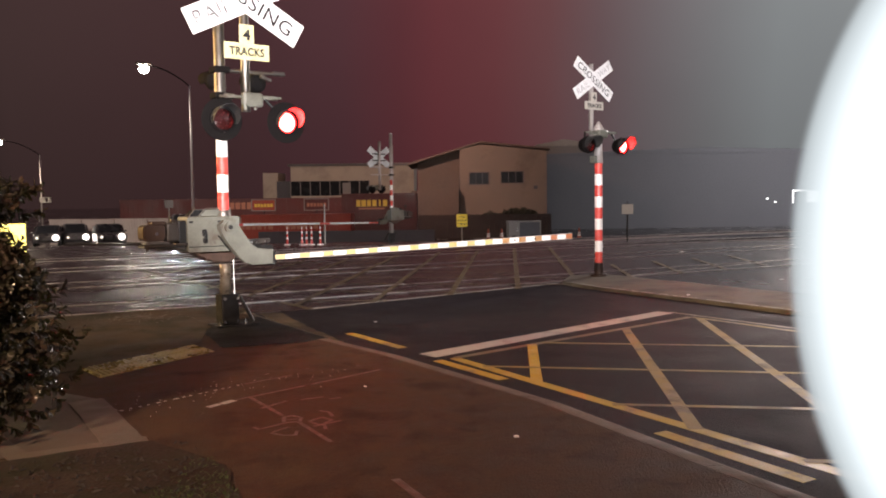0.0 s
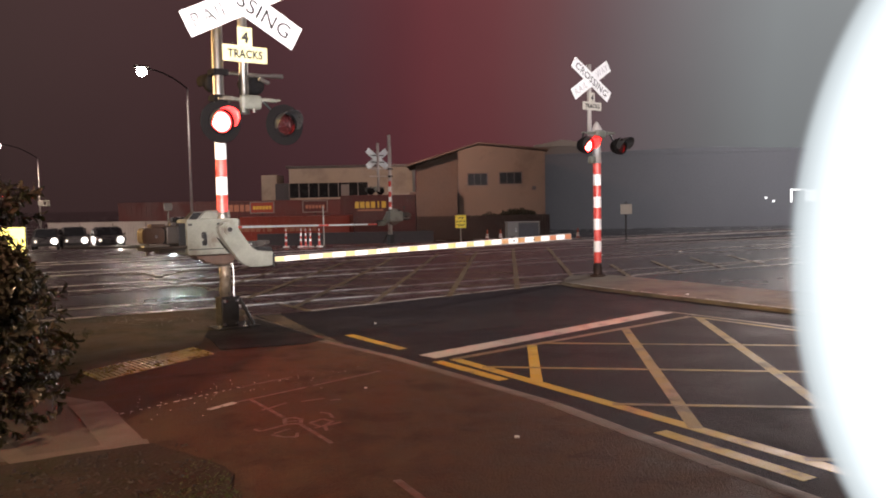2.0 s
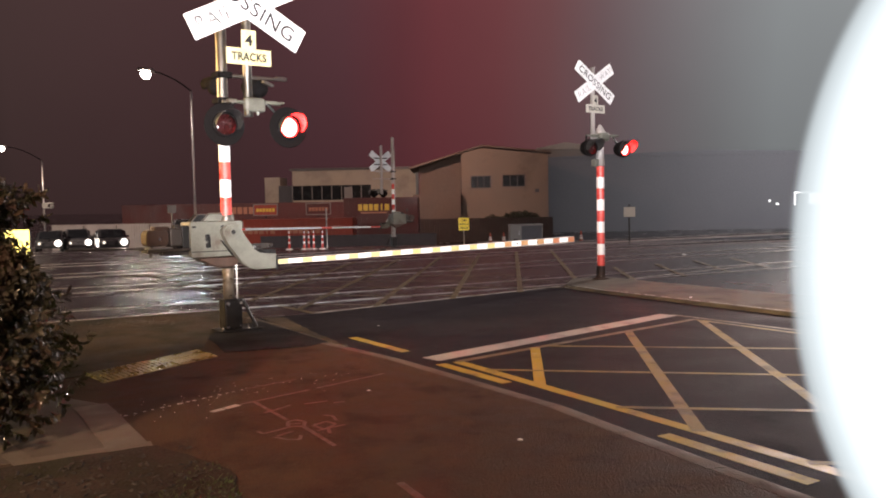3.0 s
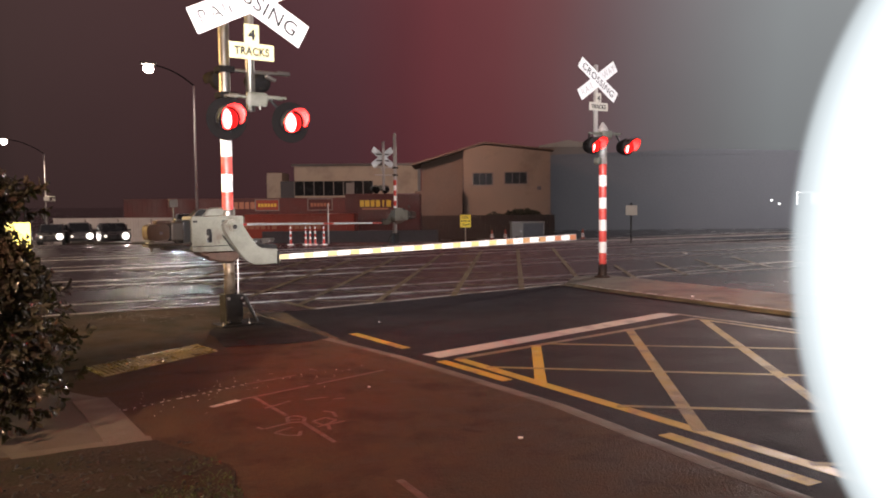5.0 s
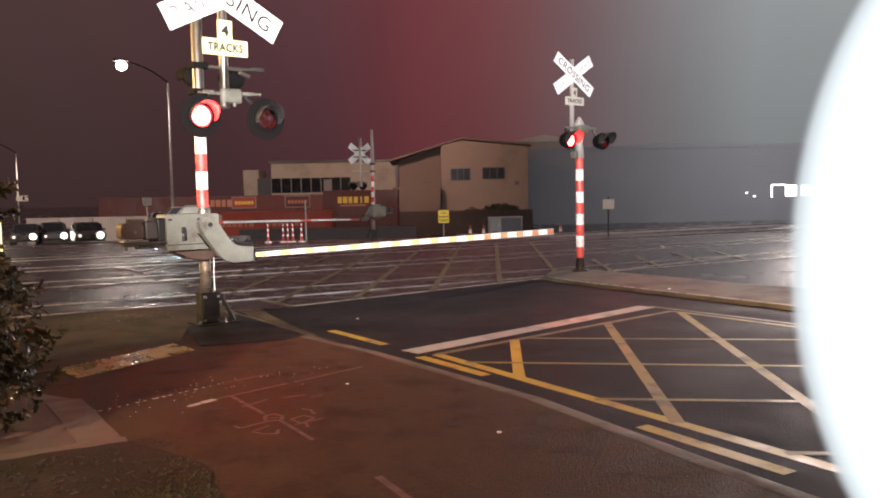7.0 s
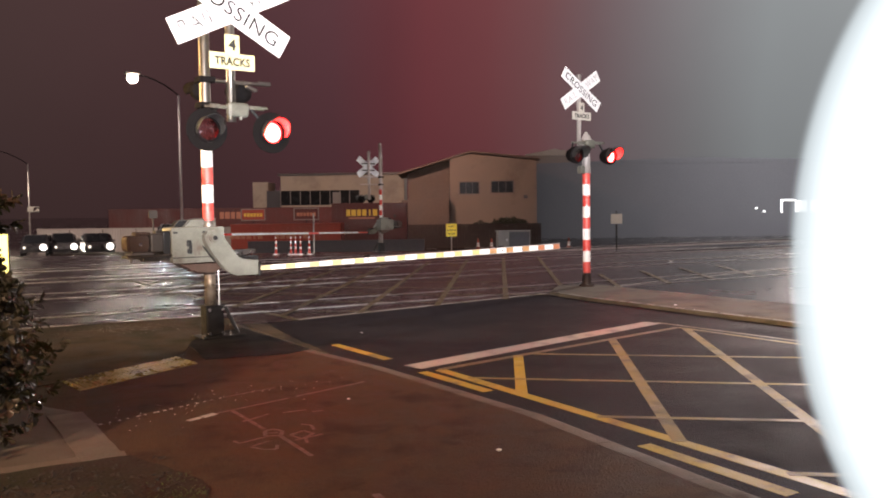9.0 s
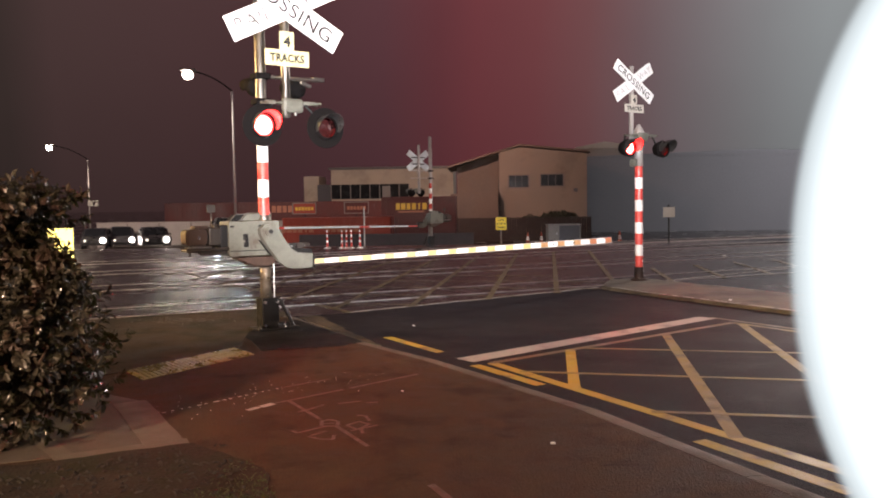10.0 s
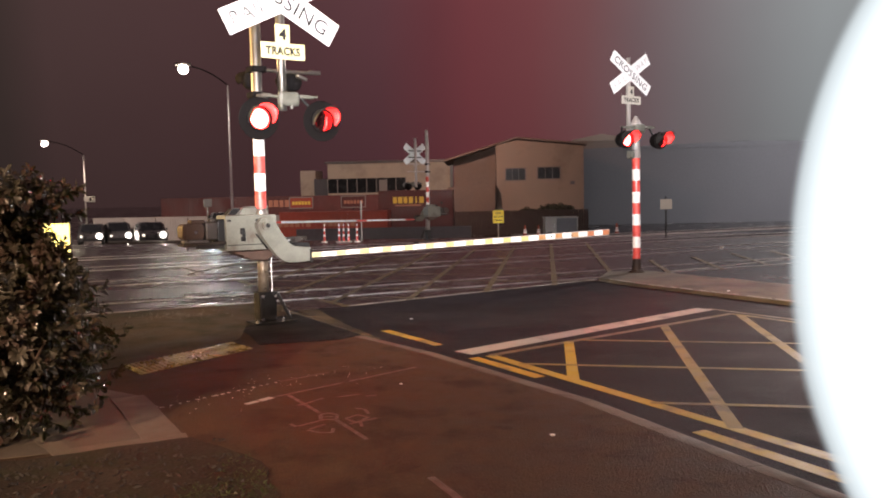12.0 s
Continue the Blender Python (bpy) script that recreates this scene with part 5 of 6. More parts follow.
# ---- beyond the tracks ----
def street_lamp(x, y, height, head, colour_label):
    root = thing("street_lamp", pose(x, y, gz(y)), colour_label, "street lamp", "street lamps")
    bm = bmesh.new()
    rod(bm, (0, 0, 0), (0, 0, height), 0.075, 12, 0.045)
    rod(bm, (0, 0, 0), (0, 0, 0.5), 0.14, 12)
    part("pole", bm, DULL_STEEL, root, "dull grey tapered pole", True)
    h = Vector(head) - Vector((x, y, gz(y)))
    bm = bmesh.new()
    prev = Vector((0, 0, height))
    for k in range(1, 7):
        f = k / 6
        p = Vector((h.x * f, h.y * f, height + (h.z + 0.1 - height) * (1 - (1 - f) ** 2)))
        rod(bm, prev, p, 0.035, 8)
        prev = p
    part("arm", bm, MATT_BLACK, root, "curved dark outreach arm")
    d = Vector((h.x, h.y, 0)).normalized()
    rot = Matrix.Rotation(math.atan2(d.y, d.x), 4, "Z")
    bm = bmesh.new()
    box(bm, (0, 0, 0), (0.75, 0.32, 0.14), bev=0.05)
    part("lamp_head", bm, GALV, root, at=Matrix.Translation(h + Vector((0, 0, 0.16))) @ rot)
    bm = bmesh.new()
    bmesh.ops.create_uvsphere(bm, u_segments=32, v_segments=16, radius=0.25, matrix=Matrix.Diagonal((1.0, 1.0, 0.9, 1)))
    part("bowl", bm, STREET_GLOW, root, "glowing lamp bowl", True, Matrix.Translation(h + Vector((0, 0, -0.10))) @ rot)
    return root


street_lamp(-12.8, 42.0, 8.1, (-14.74, 41.0, 8.35), "tall street lamp glowing warm white")
lp = street_lamp(-34.3, 70.0, 7.4, (-36.9, 68.5, 6.95), "far street lamp glowing warm white above the cars")
bm = bmesh.new()
rod(bm, (0.0, -0.1, 3.75), (0.9, -0.1, 3.75), 0.05, 8)
rod(bm, (0.0, -0.1, 3.35), (0.9, -0.1, 3.35), 0.05, 8)
box(bm, (0.15, -0.1, 3.55), (0.5, 0.1, 0.42), bev=0.03)
box(bm, (0.75, -0.1, 3.5), (0.3, 0.1, 0.26), bev=0.03)
part("sign_panel", bm, CABINET_GREY, lp, "small grey bracket panel")


def car(at, paint, label, lamp_mat, tall=1.45, both=False, glare=1.7, beam=0, tint=(1.0, 0.93, 0.82)):
    root = thing("car", at, label, "car", "waiting cars")
    k = tall / 1.45
    side = [(-0.05, 0.28), (0.0, 0.62), (0.10, 0.72), (1.05, 0.90), (1.75, 1.38 * k), (2.1, 1.45 * k), (3.2, 1.43 * k), (3.9, 1.02), (4.25, 0.95), (4.32, 0.55), (4.28, 0.28)]
    bm = bmesh.new()
    rings = []
    for y, sc in ((-0.88, 0.0), (-0.80, 0.03), (0.80, 0.03), (0.88, 0.0)):
        ring = []
        for x, z in side:
            inward = 0.14 * max(0.0, (z - 0.9) / 0.55)
            yy = (abs(y) - inward) * (1 if y > 0 else -1)
            ring.append(bm.verts.new((x, yy, z + sc)))
        rings.append(ring)
    n = len(side)
    for a, b in zip(rings, rings[1:]):
        for j in range(n):
            bm.faces.new((a[j], a[(j + 1) % n], b[(j + 1) % n], b[j]))
    bm.faces.new(rings[0])
    bm.faces.new(rings[-1][::-1])
    part("body", bm, paint, root)
    bm = bmesh.new()
    w = 0.70
    slab_pts = [(1.10, -w, 0.945), (1.10, w, 0.945), (1.72, w - 0.06, 1.375 * k + 0.03), (1.72, -w + 0.06, 1.375 * k + 0.03)]
    vs = [bm.verts.new((x - 0.03, y, z + 0.03)) for x, y, z in slab_pts]
    bm.faces.new(vs)
    ext = bmesh.ops.extrude_face_region(bm, geom=bm.faces[:])
    for v in ext["geom"]:
        if isinstance(v, bmesh.types.BMVert):
            v.co += Vector((0.02, 0, -0.02))
    part("windscreen", bm, GLASS_DARK, root, "dark windscreen")
    for s in (-1, 1):
        bm = bmesh.new()
        prism(bm, [(1.30, 0.98), (1.85, 1.34 * k), (3.15, 1.34 * k), (3.65, 1.0)], s * 0.875, s * 0.80)
        part("side_window", bm, GLASS_DARK, root)
        bm = bmesh.new()
        lit = both or s < 0
        big = glare if lit else 0.85
        bmesh.ops.create_uvsphere(bm, u_segments=14, v_segments=8, radius=0.175 * big, matrix=Matrix.Diagonal((0.4, 1.0, 0.8, 1)))
        part("headlight", bm, lamp_mat if lit else DIPPED_LAMP, root, "lit headlight", True, Matrix.Translation((0.02, s * 0.60, 0.66)))
        if lit:
            lamp("headlight_beam", "SPOT", at @ Vector((-0.2, s * 0.60, 0.66)), beam, tint, 0.09, at @ Vector((-12.0, s * 0.60, 0.2)), 130, 1.0)
        bm = bmesh.new()
        box(bm, (1.45, s * 0.98, 1.0), (0.14, 0.16, 0.13), bev=0.03)
        part("wing_mirror", bm, paint, root)
    for x in (0.75, 3.45):
        for s in (-1, 1):
            m = Matrix.Translation((x, s * 0.80, 0.31)) @ Matrix.Rotation(radians(90), 4, "X")
            bm = bmesh.new()
            lathe(bm, [(0.18, -0.10), (0.29, -0.10), (0.315, -0.06), (0.315, 0.06), (0.29, 0.10), (0.18, 0.10), (0.18, -0.10)], 20, m)
            wheel = part("wheel", bm, TYRE, root, "black tyre", True)
            bm = bmesh.new()
            lathe(bm, [(0.0001, 0.05 * s * -1), (0.10, 0.06 * s * -1), (0.18, 0.08 * s * -1), (0.18, -0.06), (0.0001, -0.05)], 16, m)
            part("rim", bm, GALV, wheel)
    bm = bmesh.new()
    box(bm, (-0.02, 0, 0.42), (0.06, 1.1, 0.16), bev=0.02)
    part("grille", bm, BLACK_PAINT, root)
    return root


# local x runs from the nose to the tail
car(turned(-27.95, 57.5, gz(57.5), 112), CAR_BLACK, "black hatchback waiting with headlights on", HEADLAMP, 1.50, beam=700)
car(turned(-26.9, 60.0, gz(60.0), 118), CAR_GREY, "dark grey car waiting with headlights on", HEADLAMP, 1.62, beam=900)
car(turned(-21.3, 52.5, gz(52.5), 117), CAR_BLACK, "black saloon waiting with glaring headlights", HEADLAMP, 1.45, glare=2.1, beam=1800)
car(turned(-12.55, 40.0, gz(40.0), 106), CAR_SILVER, "silver car with bluish headlights waiting behind the barrier machine", BLUE_HEADLAMP, 1.45, True, beam=260, tint=(0.62, 0.85, 1.0))


def low_island():
    bm = bmesh.new()
    slab(bm, [(-20.5, 44.0), (-10.5, 44.0), (-10.5, 45.2), (-20.5, 45.2)], gz(44.0) - 0.2, gz(44.0) + 0.14)
    tagged(new("kerb_island", mesh_of("kerb_island", bm, CONCRETE)), "low concrete kerb island in the far road", "traffic island", kind="structure")


low_island()


def container(x0, x1, y, top, material, label, words=(), letter=None, tilt=0.0):
    g0 = gz(y)
    h, length = top - g0, x1 - x0
    root = thing("container", pose((x0 + x1) / 2, y, g0, 0, 0, tilt), label, "shipping container", "containers in the yard")
    bm = bmesh.new()
    box(bm, (0, 1.2, h / 2), (length, 2.4, h), bev=0.03)
    part("body", bm, material, root)
    n = max(4, int(length / 0.45))
    bm = bmesh.new()
    for k in range(n):
        box(bm, (-length / 2 + (k + 0.5) * length / n, -0.012, h / 2), (length / n * 0.5, 0.03, h - 0.3))
    tagged(part("corrugation", bm, material, root), kind="stuff")
    for z in (0.08, h - 0.08):
        bm = bmesh.new()
        box(bm, (0, -0.02, z), (length, 0.08, 0.14), bev=0.01)
        part("rail_beam", bm, material, root)
    for fx, fz, size in words:
        for j in range(6):
            bm = bmesh.new()
            box(bm, (length * (fx - 0.5) + (j - 2.5) * size * 0.95, -0.045, h * fz), (size * (0.70, 0.82, 0.66, 0.74, 0.30, 0.78)[j], 0.015, size * 1.15), bev=0.02)
            part("letter_block", bm, letter, root, "plain printed block in place of a trade name")
        if letter is not LETTER_YELLOW:
            continue
        bm = bmesh.new()
        box(bm, (length * (fx - 0.5), -0.045, h * fz - size * 0.95), (size * 4.6, 0.012, size * 0.28))
        part("letter_bar", bm, LETTER_PINK, root, "plain bar in place of small print")
    return root


BRIGHT_RED = mat("orange_red_container_paint", (0.30, 0.045, 0.025), 0.5, 0, 0.2, 0.8, 0.1, 10)
DULL_RED = mat("dull_dark_red_container_paint", (0.085, 0.018, 0.016), 0.55, 0, 0.25, 0.8, 0.1, 10)
container(-14.3, -6.5, 58.0, 0.72, BRIGHT_RED, "orange-red container with faded lettering behind the far boom", ((0.14, 0.62, 0.42), (0.55, 0.62, 0.42)), LETTER_PINK)
container(-7.5, -1.9, 61.0, 2.15, DULL_RED, "dark red container with yellow lettering behind the far barrier", ((0.40, 0.80, 0.42),), LETTER_YELLOW)
container(-21.0, -8.6, 70.0, 1.95, DULL_RED, "dark red container stacked low in the yard", ((0.34, 0.82, 0.5),), LETTER_PINK)
container(-29.6, -22.4, 75.0, 2.0, DULL_RED, "dull red container behind the pale fence", ())


def yard_board(x, y, panel):
    root = thing("yard_sign", pose(x, y, gz(y)), "small yellow-framed board above the containers", "sign")
    bm = bmesh.new()
    rod(bm, (0, 0.1, 0), (0, 0.1, 3.2), 0.05, 8)
    part("post", bm, BLACK_PAINT, root)
    for c, sz in (((0, 0, 3.3), (1.9, 0.06, 0.07)), ((0, 0, 2.45), (1.9, 0.06, 0.07)), ((-0.92, 0, 2.87), (0.07, 0.06, 0.9)), ((0.92, 0, 2.87), (0.07, 0.06, 0.9))):
        bm = bmesh.new()
        box(bm, c, sz)
        part("frame_bar", bm, CABINET_GREY, root)
    bm = bmesh.new()
    box(bm, (0, 0.02, 2.87), (1.76, 0.03, 0.78))
    part("panel", bm, panel, root)
    for j in range(6):
        bm = bmesh.new()
        box(bm, (-0.62 + 0.25 * j, -0.005, 2.85), (0.19, 0.012, 0.26))
        part("letter_block", bm, LETTER_YELLOW if panel is BRIGHT_RED else LETTER_PINK, root, "plain printed block in place of a trade name")


yard_board(-14.0, 64.0, BRIGHT_RED)
yard_board(-9.55, 62.0, DULL_RED)


def fence_wall():
    root = thing("yard_fence", pose(0, 0, 0), "pale corrugated yard fence in panels", "fence", kind="structure")
    bm = bmesh.new()
    for k in range(12):
        box(bm, (0.11 * k * 2, 0, 0.95), (0.11, 0.05, 1.9))
        box(bm, (0.11 * (k * 2 + 1), 0.03, 0.95), (0.11, 0.05, 1.9))
    box(bm, (1.26, -0.02, 1.93), (2.70, 0.10, 0.08))
    me = mesh_of("fence_panel", bm, PALE_WALL)
    for k in range(9):
        share("fence_panel", me, root, pose(-31.0 + 2.72 * k, 64.5 - 0.35 * k, gz(64), 0, 0, -7.3))
    bm = bmesh.new()
    box(bm, (-6.0, 51.0, gz(51) + 0.42), (11.0, 0.2, 0.84), bev=0.02)
    part("low_wall", bm, DARK_CLADDING, root, "low dark wall")


fence_wall()


def shade_boards():
    """Dark boarding standing in for shade below the tan building; a bush behind it."""
    y = 66.0
    root = thing("shade_boarding", pose(3.0, y, gz(y)), "dark boarding that stands in for shade below the tan building", "fence")
    bm = bmesh.new()
    box(bm, (0, 0, 0.95), (0.19, 0.03, 1.86), bev=0.004)
    me = mesh_of("shade_plank", bm, SHADE_BOARD)
    for k in range(62):
        share("shade_plank", me, root, pose(-6.5 + 0.2 * k, 0.02 * (k % 2), 0.015 * (k * 7 % 3)))
    for z in (0.5, 1.5):
        bm = bmesh.new()
        box(bm, (-0.4, 0.07, z), (12.4, 0.06, 0.10))
        part("shade_batten", bm, SHADE_BOARD, root)
    rng = random.Random(3)
    bush = thing("bush", pose(6.3, 67.3, gz(67.3)), "dark bush behind the shade boarding", "bush")
    bm = bmesh.new()
    rod(bm, (0, 0, 0), (0, 0, 1.6), 0.08, 8, 0.05)
    part("stem", bm, BARK, bush)
    ob = new("foliage", leaf_mesh("foliage", [((0, 0, 1.75), (1.4, 0.8, 0.6), 1500, 0.3), ((-2.2, 0, 1.55), (1.0, 0.7, 0.45), 600, 0.3)], 0.30, rng, BUSH))
    ob.parent = bush
    tagged(ob, "dark leaves", kind="stuff")


shade_boards()


def window(owner, x0, x1, z0, z1, y, panes=2):
    bm = bmesh.new()
    for s, c in (((x1 - x0) + 0.12, None),):
        box(bm, ((x0 + x1) / 2, y, z0 - 0.03), (s, 0.10, 0.06))
        box(bm, ((x0 + x1) / 2, y, z1 + 0.03), (s, 0.10, 0.06))
    for x in (x0 - 0.03, x1 + 0.03):
        box(bm, (x, y, (z0 + z1) / 2), (0.06, 0.10, z1 - z0))
    for k in range(1, panes):
        box(bm, (x0 + (x1 - x0) * k / panes, y, (z0 + z1) / 2), (0.05, 0.09, z1 - z0))
    w = part("window", bm, ROOFING, owner, "dark window in a grey frame")
    for k in range(panes):
        bm = bmesh.new()
        box(bm, (x0 + (x1 - x0) * (k + 0.5) / panes, y + 0.01, (z0 + z1) / 2), ((x1 - x0) / panes - 0.05, 0.02, z1 - z0))
        part("pane", bm, GLASS_DARK, w)


def gable_building():
    g0 = gz(70)
    root = thing("house", pose(0, 70, 0), "two-storey tan building with a low gable roof", "building")
    bm = bmesh.new()
    prism(bm, [(1.55, g0), (8.95, g0), (8.95, 5.70), (3.3, 6.30), (1.55, 5.9)], 0, 9)
    part("wall", bm, HOUSE_WALL, root, "tan clad gable wall")
    bm = bmesh.new()
    prism(bm, [(-2.1, g0), (1.55, g0), (1.55, 5.9), (-2.1, 4.75)], 1.2, 9)
    part("wing_wall", bm, WING_WALL, root, "side wing in a darker brown than the gable wall")
    bm = bmesh.new()
    prism(bm, [(-2.9, 4.60), (3.3, 6.42), (9.3, 5.78), (9.3, 5.92), (3.3, 6.58), (-2.9, 4.76)], -0.12, 9.4)
    part("roof", bm, WING_WALL, root, "low-pitched brown roof")
    window(root, 2.36, 4.0, 2.95, 3.88, -0.03, 3)
    window(root, 5.07, 6.94, 3.02, 3.93, -0.03, 3)
    bm = bmesh.new()
    box(bm, (1.95, 0.6, 2.0), (0.9, 0.1, 3.4))
    part("downpipe_recess", bm, DARK_CLADDING, root)
    bm = bmesh.new()
    box(bm, (8.0, -0.05, 2.6), (0.35, 0.1, 0.3), bev=0.02)
    part("vent", bm, DARK_CLADDING, root)
    bm = bmesh.new()
    box(bm, (5.25, -0.02, 0.2), (7.4, 0.04, 0.06))
    part("trim", bm, CLADDING, root)
    # lower lean-to beside it
    bm = bmesh.new()
    prism(bm, [(-2.6, g0), (1.4, g0), (1.4, 2.6), (-2.6, 2.4)], -1.2, 1.1)
    part("lean_to", bm, WING_WALL, root, "low lean-to")


gable_building()


def office():
    g0 = gz(85)
    root = thing("office_building", pose(0, 85, 0, 0, 0, 0), "flat-roofed office block with a dark strip of windows", "building")
    bm = bmesh.new()
    box(bm, (-9.3, 5, (5.3 + g0) / 2), (12.8, 10, 5.3 - g0))
    part("wall", bm, CLADDING, root, "cream upper wall")
    bm = bmesh.new()
    box(bm, (-9.3, 4.9, 5.42), (13.3, 10.6, 0.24), bev=0.03)
    part("roof", bm, ROOFING, root)
    bm = bmesh.new()
    box(bm, (-11.6, -0.06, 3.0), (8.2, 0.12, 1.5))
    strip = part("window_strip", bm, GLASS_DARK, root, "dark strip of windows")
    for k in range(9):
        bm = bmesh.new()
        box(bm, (-15.7 + 1.02 * k, -0.14, 3.0), (0.08, 0.06, 1.5))
        part("mullion", bm, CABINET_GREY, strip)
    bm = bmesh.new()
    box(bm, (-9.9, -0.10, 2.95), (0.85, 0.10, 1.2))
    part("blind", bm, CABINET_GREY, strip, "pale lowered blind")
    bm = bmesh.new()
    box(bm, (-18.0, 3, (4.7 + g0) / 2), (1.6, 4, 4.7 - g0))
    part("stair_tower", bm, CLADDING, root)
    bm = bmesh.new()
    box(bm, (-16.6, 2.2, 1.2), (1.4, 3, 5.2))
    part("link_block", bm, DARK_CLADDING, root)


office()


def warehouse():
    g0 = gz(82)
    root = thing("warehouse", pose(0, 0, 0), "long dark warehouse with plain metal walls", "building")
    bm = bmesh.new()
    box(bm, (27.0, 90.0, (6.0 + g0) / 2), (34.0, 14.0, 6.0 - g0))
    part("wall", bm, DARK_CLADDING, root, "dark metal wall")
    bm = bmesh.new()
    prism(bm, [(9.9, 6.0), (44.1, 6.0), (44.1, 6.12), (27.0, 6.6), (9.9, 6.12)], 82.9, 97.2)
    part("roof", bm, DARK_CLADDING, root, "low dark roof")
    bm = bmesh.new()
    box(bm, (36.3, 82.93, 2.12), (1.5, 0.08, 0.13))
    box(bm, (35.6, 82.93, 1.5), (0.13, 0.08, 1.3))
    part("lit_frame", bm, WINDOW_GLOW, root, "lit white door frame")
    for x in (37.6, 39.2):
        bm = bmesh.new()
        box(bm, (x, 82.93, 1.5), (1.2, 0.06, 1.15), bev=0.01)
        part("lit_window", bm, WINDOW_GLOW, root, "bright lit window")
    for x, z in ((33.0, 1.35), (33.8, 1.0)):
        bm = bmesh.new()
        box(bm, (x, 82.9, z), (0.22, 0.12, 0.16), bev=0.02)
        part("wall_lamp", bm, WINDOW_GLOW, root, "tiny bright wall lamp")


warehouse()


def shed():
    g0 = gz(98)
    root = thing("shed", pose(0, 98, 0), "tall brown shed behind the tan building", "building")
    bm = bmesh.new()
    box(bm, (15.0, 4.0, (7.9 + g0) / 2), (7.0, 8.0, 7.9 - g0))
    part("wall", bm, WING_WALL, root, "brown clad wall")
    bm = bmesh.new()
    prism(bm, [(11.2, 7.9), (18.8, 7.9), (18.8, 8.05), (14.6, 8.7), (11.2, 8.05)], -0.3, 8.3)
    part("roof", bm, HOUSE_WALL, root, "low pale roof")


shed()


def cone(x, y, h=0.75, label="orange traffic cone with a white collar"):
    root = thing("traffic_cone", pose(x, y, gz(y), 0, 0, x * 40), label, "traffic cone", "traffic cones")
    k = h / 0.75
    bm = bmesh.new()
    box(bm, (0, 0, 0.02 * k), (0.36 * k, 0.36 * k, 0.04 * k), bev=0.01)
    part("base", bm, BLACK_PAINT, root)
    bm = bmesh.new()
    lathe(bm, [(0.14 * k, 0.04 * k), (0.105 * k, 0.24 * k)], 14)
    lathe(bm, [(0.075 * k, 0.48 * k), (0.035 * k, 0.73 * k), (0.0001, 0.75 * k)], 14)
    lathe(bm, [(0.09 * k, 0.30 * k), (0.085 * k, 0.40 * k)], 14)
    part("body", bm, CONE_ORANGE, root, smooth=True)
    bm = bmesh.new()
    lathe(bm, [(0.107 * k, 0.24 * k), (0.093 * k, 0.36 * k)], 14)
    lathe(bm, [(0.088 * k, 0.40 * k), (0.078 * k, 0.48 * k)], 14)
    part("collar", bm, WHITE_SHEET, root, "white reflective collar", True)


def delineator(x, y):
    root = thing("delineator_cone", pose(x, y, gz(y)), "slim red and white banded delineator cone", "delineator cone", "delineator cones")
    bm = bmesh.new()
    lathe(bm, [(0.0001, 0), (0.13, 0), (0.13, 0.025), (0.06, 0.05), (0.0001, 0.05)], 14)
    part("foot", bm, WHITE_SHEET, root, "pale round foot")
    cuts = (0.05, 0.22, 0.30, 0.42, 0.52, 0.60, 0.68)
    for k in range(6):
        bm = bmesh.new()
        rod(bm, (0, 0, cuts[k]), (0, 0, cuts[k + 1] - 0.001), 0.050 - 0.045 * cuts[k], 14, 0.050 - 0.045 * cuts[k + 1])
        part("band", bm, RED_SHEET if k % 2 == 0 else WHITE_SHEET, root)


for px in (-5.72, -5.17, -5.0, -4.82, -4.5):
    delineator(px, 30.0)
for x, y in ((2.36, 42.0), (3.05, 42.0), (6.95, 41.5)):
    cone(x, y, 0.62)
bm = bmesh.new()
rod(bm, (-4.55, 31.5, gz(31.5)), (-4.55, 31.5, gz(31.5) + 1.55), 0.03, 10)
tagged(new("gate_post", mesh_of("gate_post", bm, GALV)), "slim steel gate post", "post")


def look_sign():
    root = thing("warning_sign", pose(0.86, 36.0, gz(36.0), 0, 0, 8), "yellow warning sign on a short post by the tracks", "sign")
    bm = bmesh.new()
    rod(bm, (0, 0.03, 0), (0, 0.03, 1.15), 0.028, 10)
    part("post", bm, GALV, root)
    bm = bmesh.new()
    prism(bm, rounded(-0.24, 0.24, 0.62, 1.18, 0.03, 3), -0.006, 0.006)
    b = part("board", bm, mat("bright_yellow_sign_face", (0.85, 0.66, 0.04), 0.4, 0, 0.06, 8, 0.02, 60), root, "bright yellow sign face")
    face = Matrix.Rotation(radians(90), 4, "X")
    for z, words, w in ((1.06, "LOOK", 0.27), (0.90, "FOR", 0.17), (0.74, "TRAINS", 0.36)):
        lettering("lettering", words, 0.085, SIGN_BLACK, b, Matrix.Translation((0, -0.009, z)) @ face, w, 0.03)
    for s in (-1, 1):
        bm = bmesh.new()
        rod(bm, (s * 0.16, -0.006, 0.90), (s * 0.16, -0.011, 0.90), 0.035, 12)
        part("dot", bm, SIGN_BLACK, b)


look_sign()


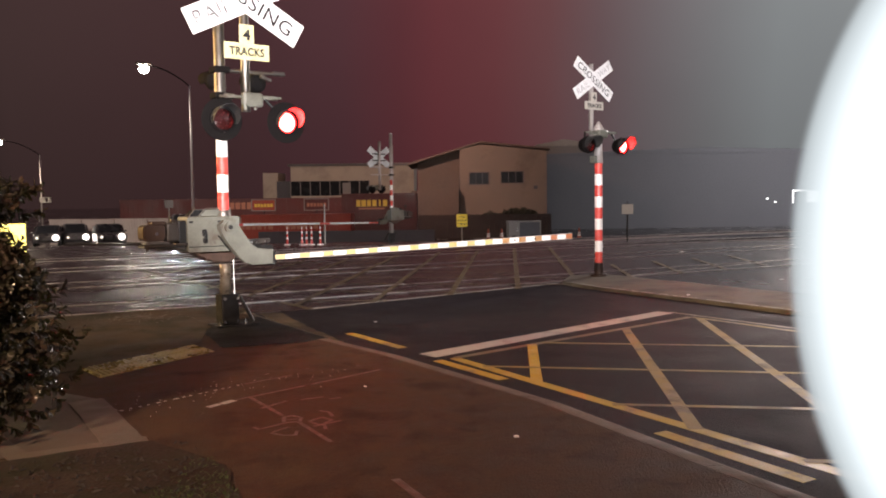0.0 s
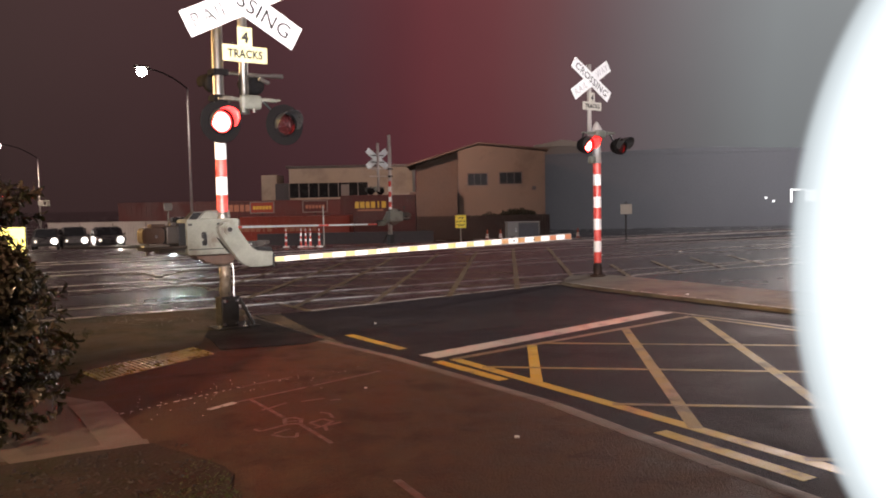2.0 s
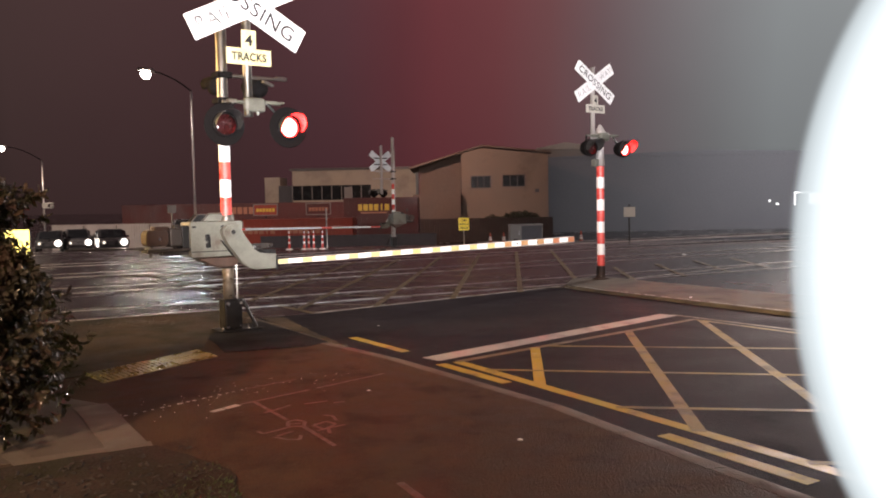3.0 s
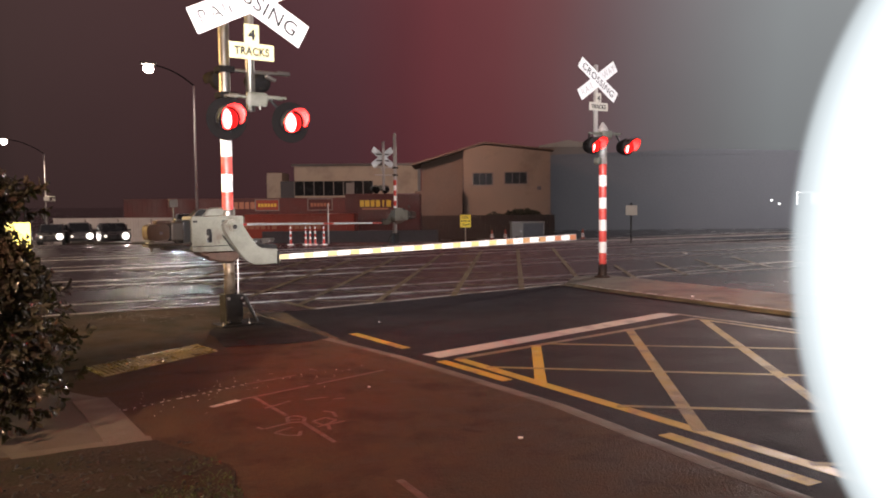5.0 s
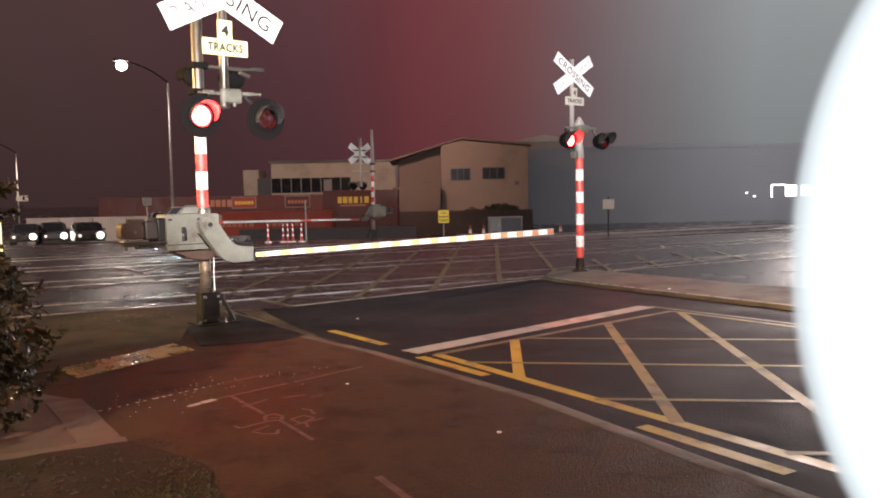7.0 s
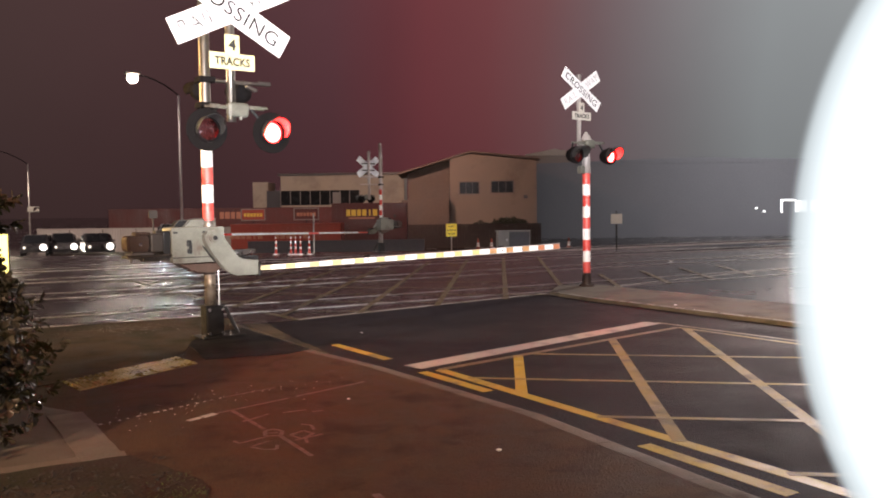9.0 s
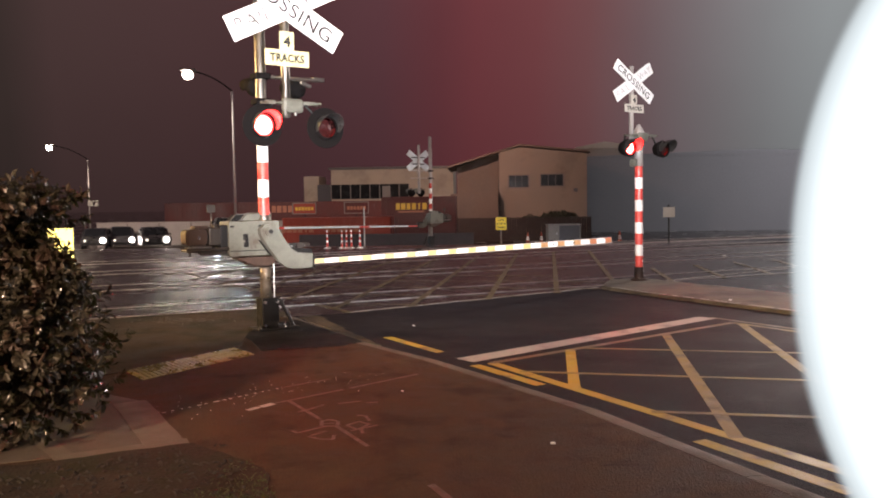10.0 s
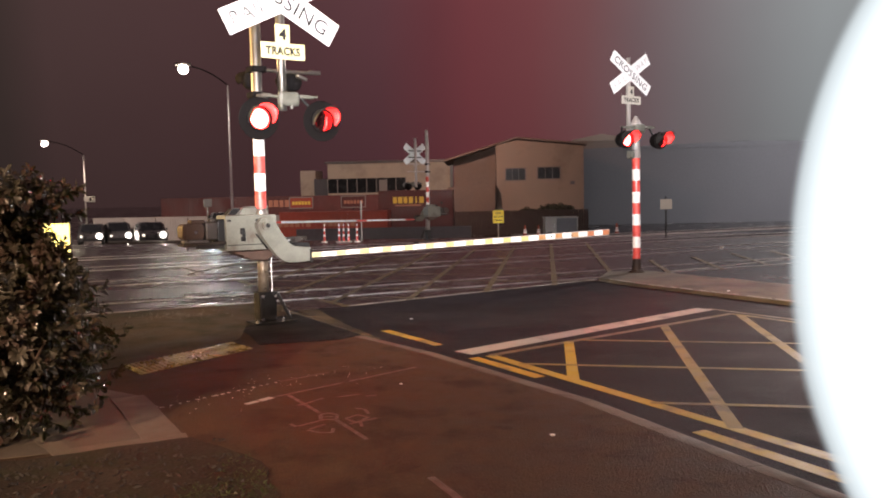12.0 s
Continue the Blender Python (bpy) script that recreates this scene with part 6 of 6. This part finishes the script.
def cabinet():
    root = thing("relay_cabinet", pose(3.72, 37.0, gz(37.0), 0, 0, 4), "pale grey relay cabinet with a double door", "cabinet")
    bm = bmesh.new()
    box(bm, (0, 0.3, 0.42), (1.48, 0.6, 0.80), bev=0.015)
    box(bm, (0, 0.3, 0.84), (1.54, 0.68, 0.05), bev=0.01)
    part("body", bm, CABINET_GREY, root)
    bm = bmesh.new()
    box(bm, (-0.50, -0.012, 0.44), (0.44, 0.022, 0.72), bev=0.005)
    d = part("door", bm, CABINET_GREY, root, "pale cabinet door")
    bm = bmesh.new()
    box(bm, (-0.34, -0.035, 0.48), (0.03, 0.03, 0.14), bev=0.006)
    part("handle", bm, SHINY_BOLT, d, "bright handle")
    bm = bmesh.new()
    box(bm, (0.24, -0.012, 0.44), (0.92, 0.022, 0.72), bev=0.005)
    part("door", bm, DARK_CLADDING, root, "dull grey cabinet door")


cabinet()


def back_sign():
    root = thing("road_sign", pose(6.8, 30.0, gz(30)), "grey back of a square road sign on a post", "sign")
    bm = bmesh.new()
    rod(bm, (0, 0, 0), (0, 0, 1.45), 0.03, 10)
    part("post", bm, BLACK_PAINT, root)
    bm = bmesh.new()
    box(bm, (0, -0.03, 1.17), (0.42, 0.01, 0.36), bev=0.003)
    part("panel", bm, SIGN_GREY, root, "dull bare aluminium panel")


back_sign()


# ---- white glare blob beside the lens, built as a glowing torch ----
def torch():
    root = thing("torch", pose(0, 0, 0), "white glare blob beside the lens, given the form of a torch", "torch")
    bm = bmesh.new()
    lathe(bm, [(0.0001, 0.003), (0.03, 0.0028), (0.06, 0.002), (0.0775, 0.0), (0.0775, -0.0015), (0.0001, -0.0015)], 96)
    part("glare_blob", bm, GLARE_BLOB_GLOW, root, "glowing white disc imitating a glare blob", True)
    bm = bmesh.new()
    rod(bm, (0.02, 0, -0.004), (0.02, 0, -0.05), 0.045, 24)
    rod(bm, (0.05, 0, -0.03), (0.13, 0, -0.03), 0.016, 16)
    part("body", bm, SIGN_WHITE, root, "white body added behind the glare blob")
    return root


GLARE_BLOB = torch()


# ---- what moves ----
def lens_rows(right):
    """Turns of one lens: lit face out, or dark face out."""
    first_on, first_off, beat = (0.59, 0.205, 0.736) if right else (0.205, 0.59, 0.736)
    events = []
    for k in range(-1, 18):
        late = 0.034 if k == 12 else 0.0
        events.append((first_on + k * beat - 0.0767 + late, 0))
        events.append((first_off + k * beat - 0.05, 180))
    events = sorted(e for e in events if 0.01 < e[0] < 11.99)
    angle = 180.0 - events[0][1]
    keys = [(0, angle)]
    for t, to in events:
        f = math.floor(t * FPS + 0.5)
        way = (45, 90, 135, 180) if to else (120, 33, 0)
        keys += [(f, angle)] + [(f + j + 1, a) for j, a in enumerate(way)]
        angle = float(to)
    keys = [k for n, k in enumerate(keys) if k[0] <= 360 and (n == 0 or k[0] > keys[n - 1][0])]
    if keys[-1][0] < 360:
        keys.append((360, keys[-1][1]))
    return [(f / FPS, pose(0, 0, 0, 0, 0, a)) for f, a in keys]


def motions():
    for lens, right in LENSES:
        walk(lens, lens_rows(right))
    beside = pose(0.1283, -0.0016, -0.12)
    walk(GLARE_BLOB, [(t, m @ beside) for t, m in PATH])


motions()
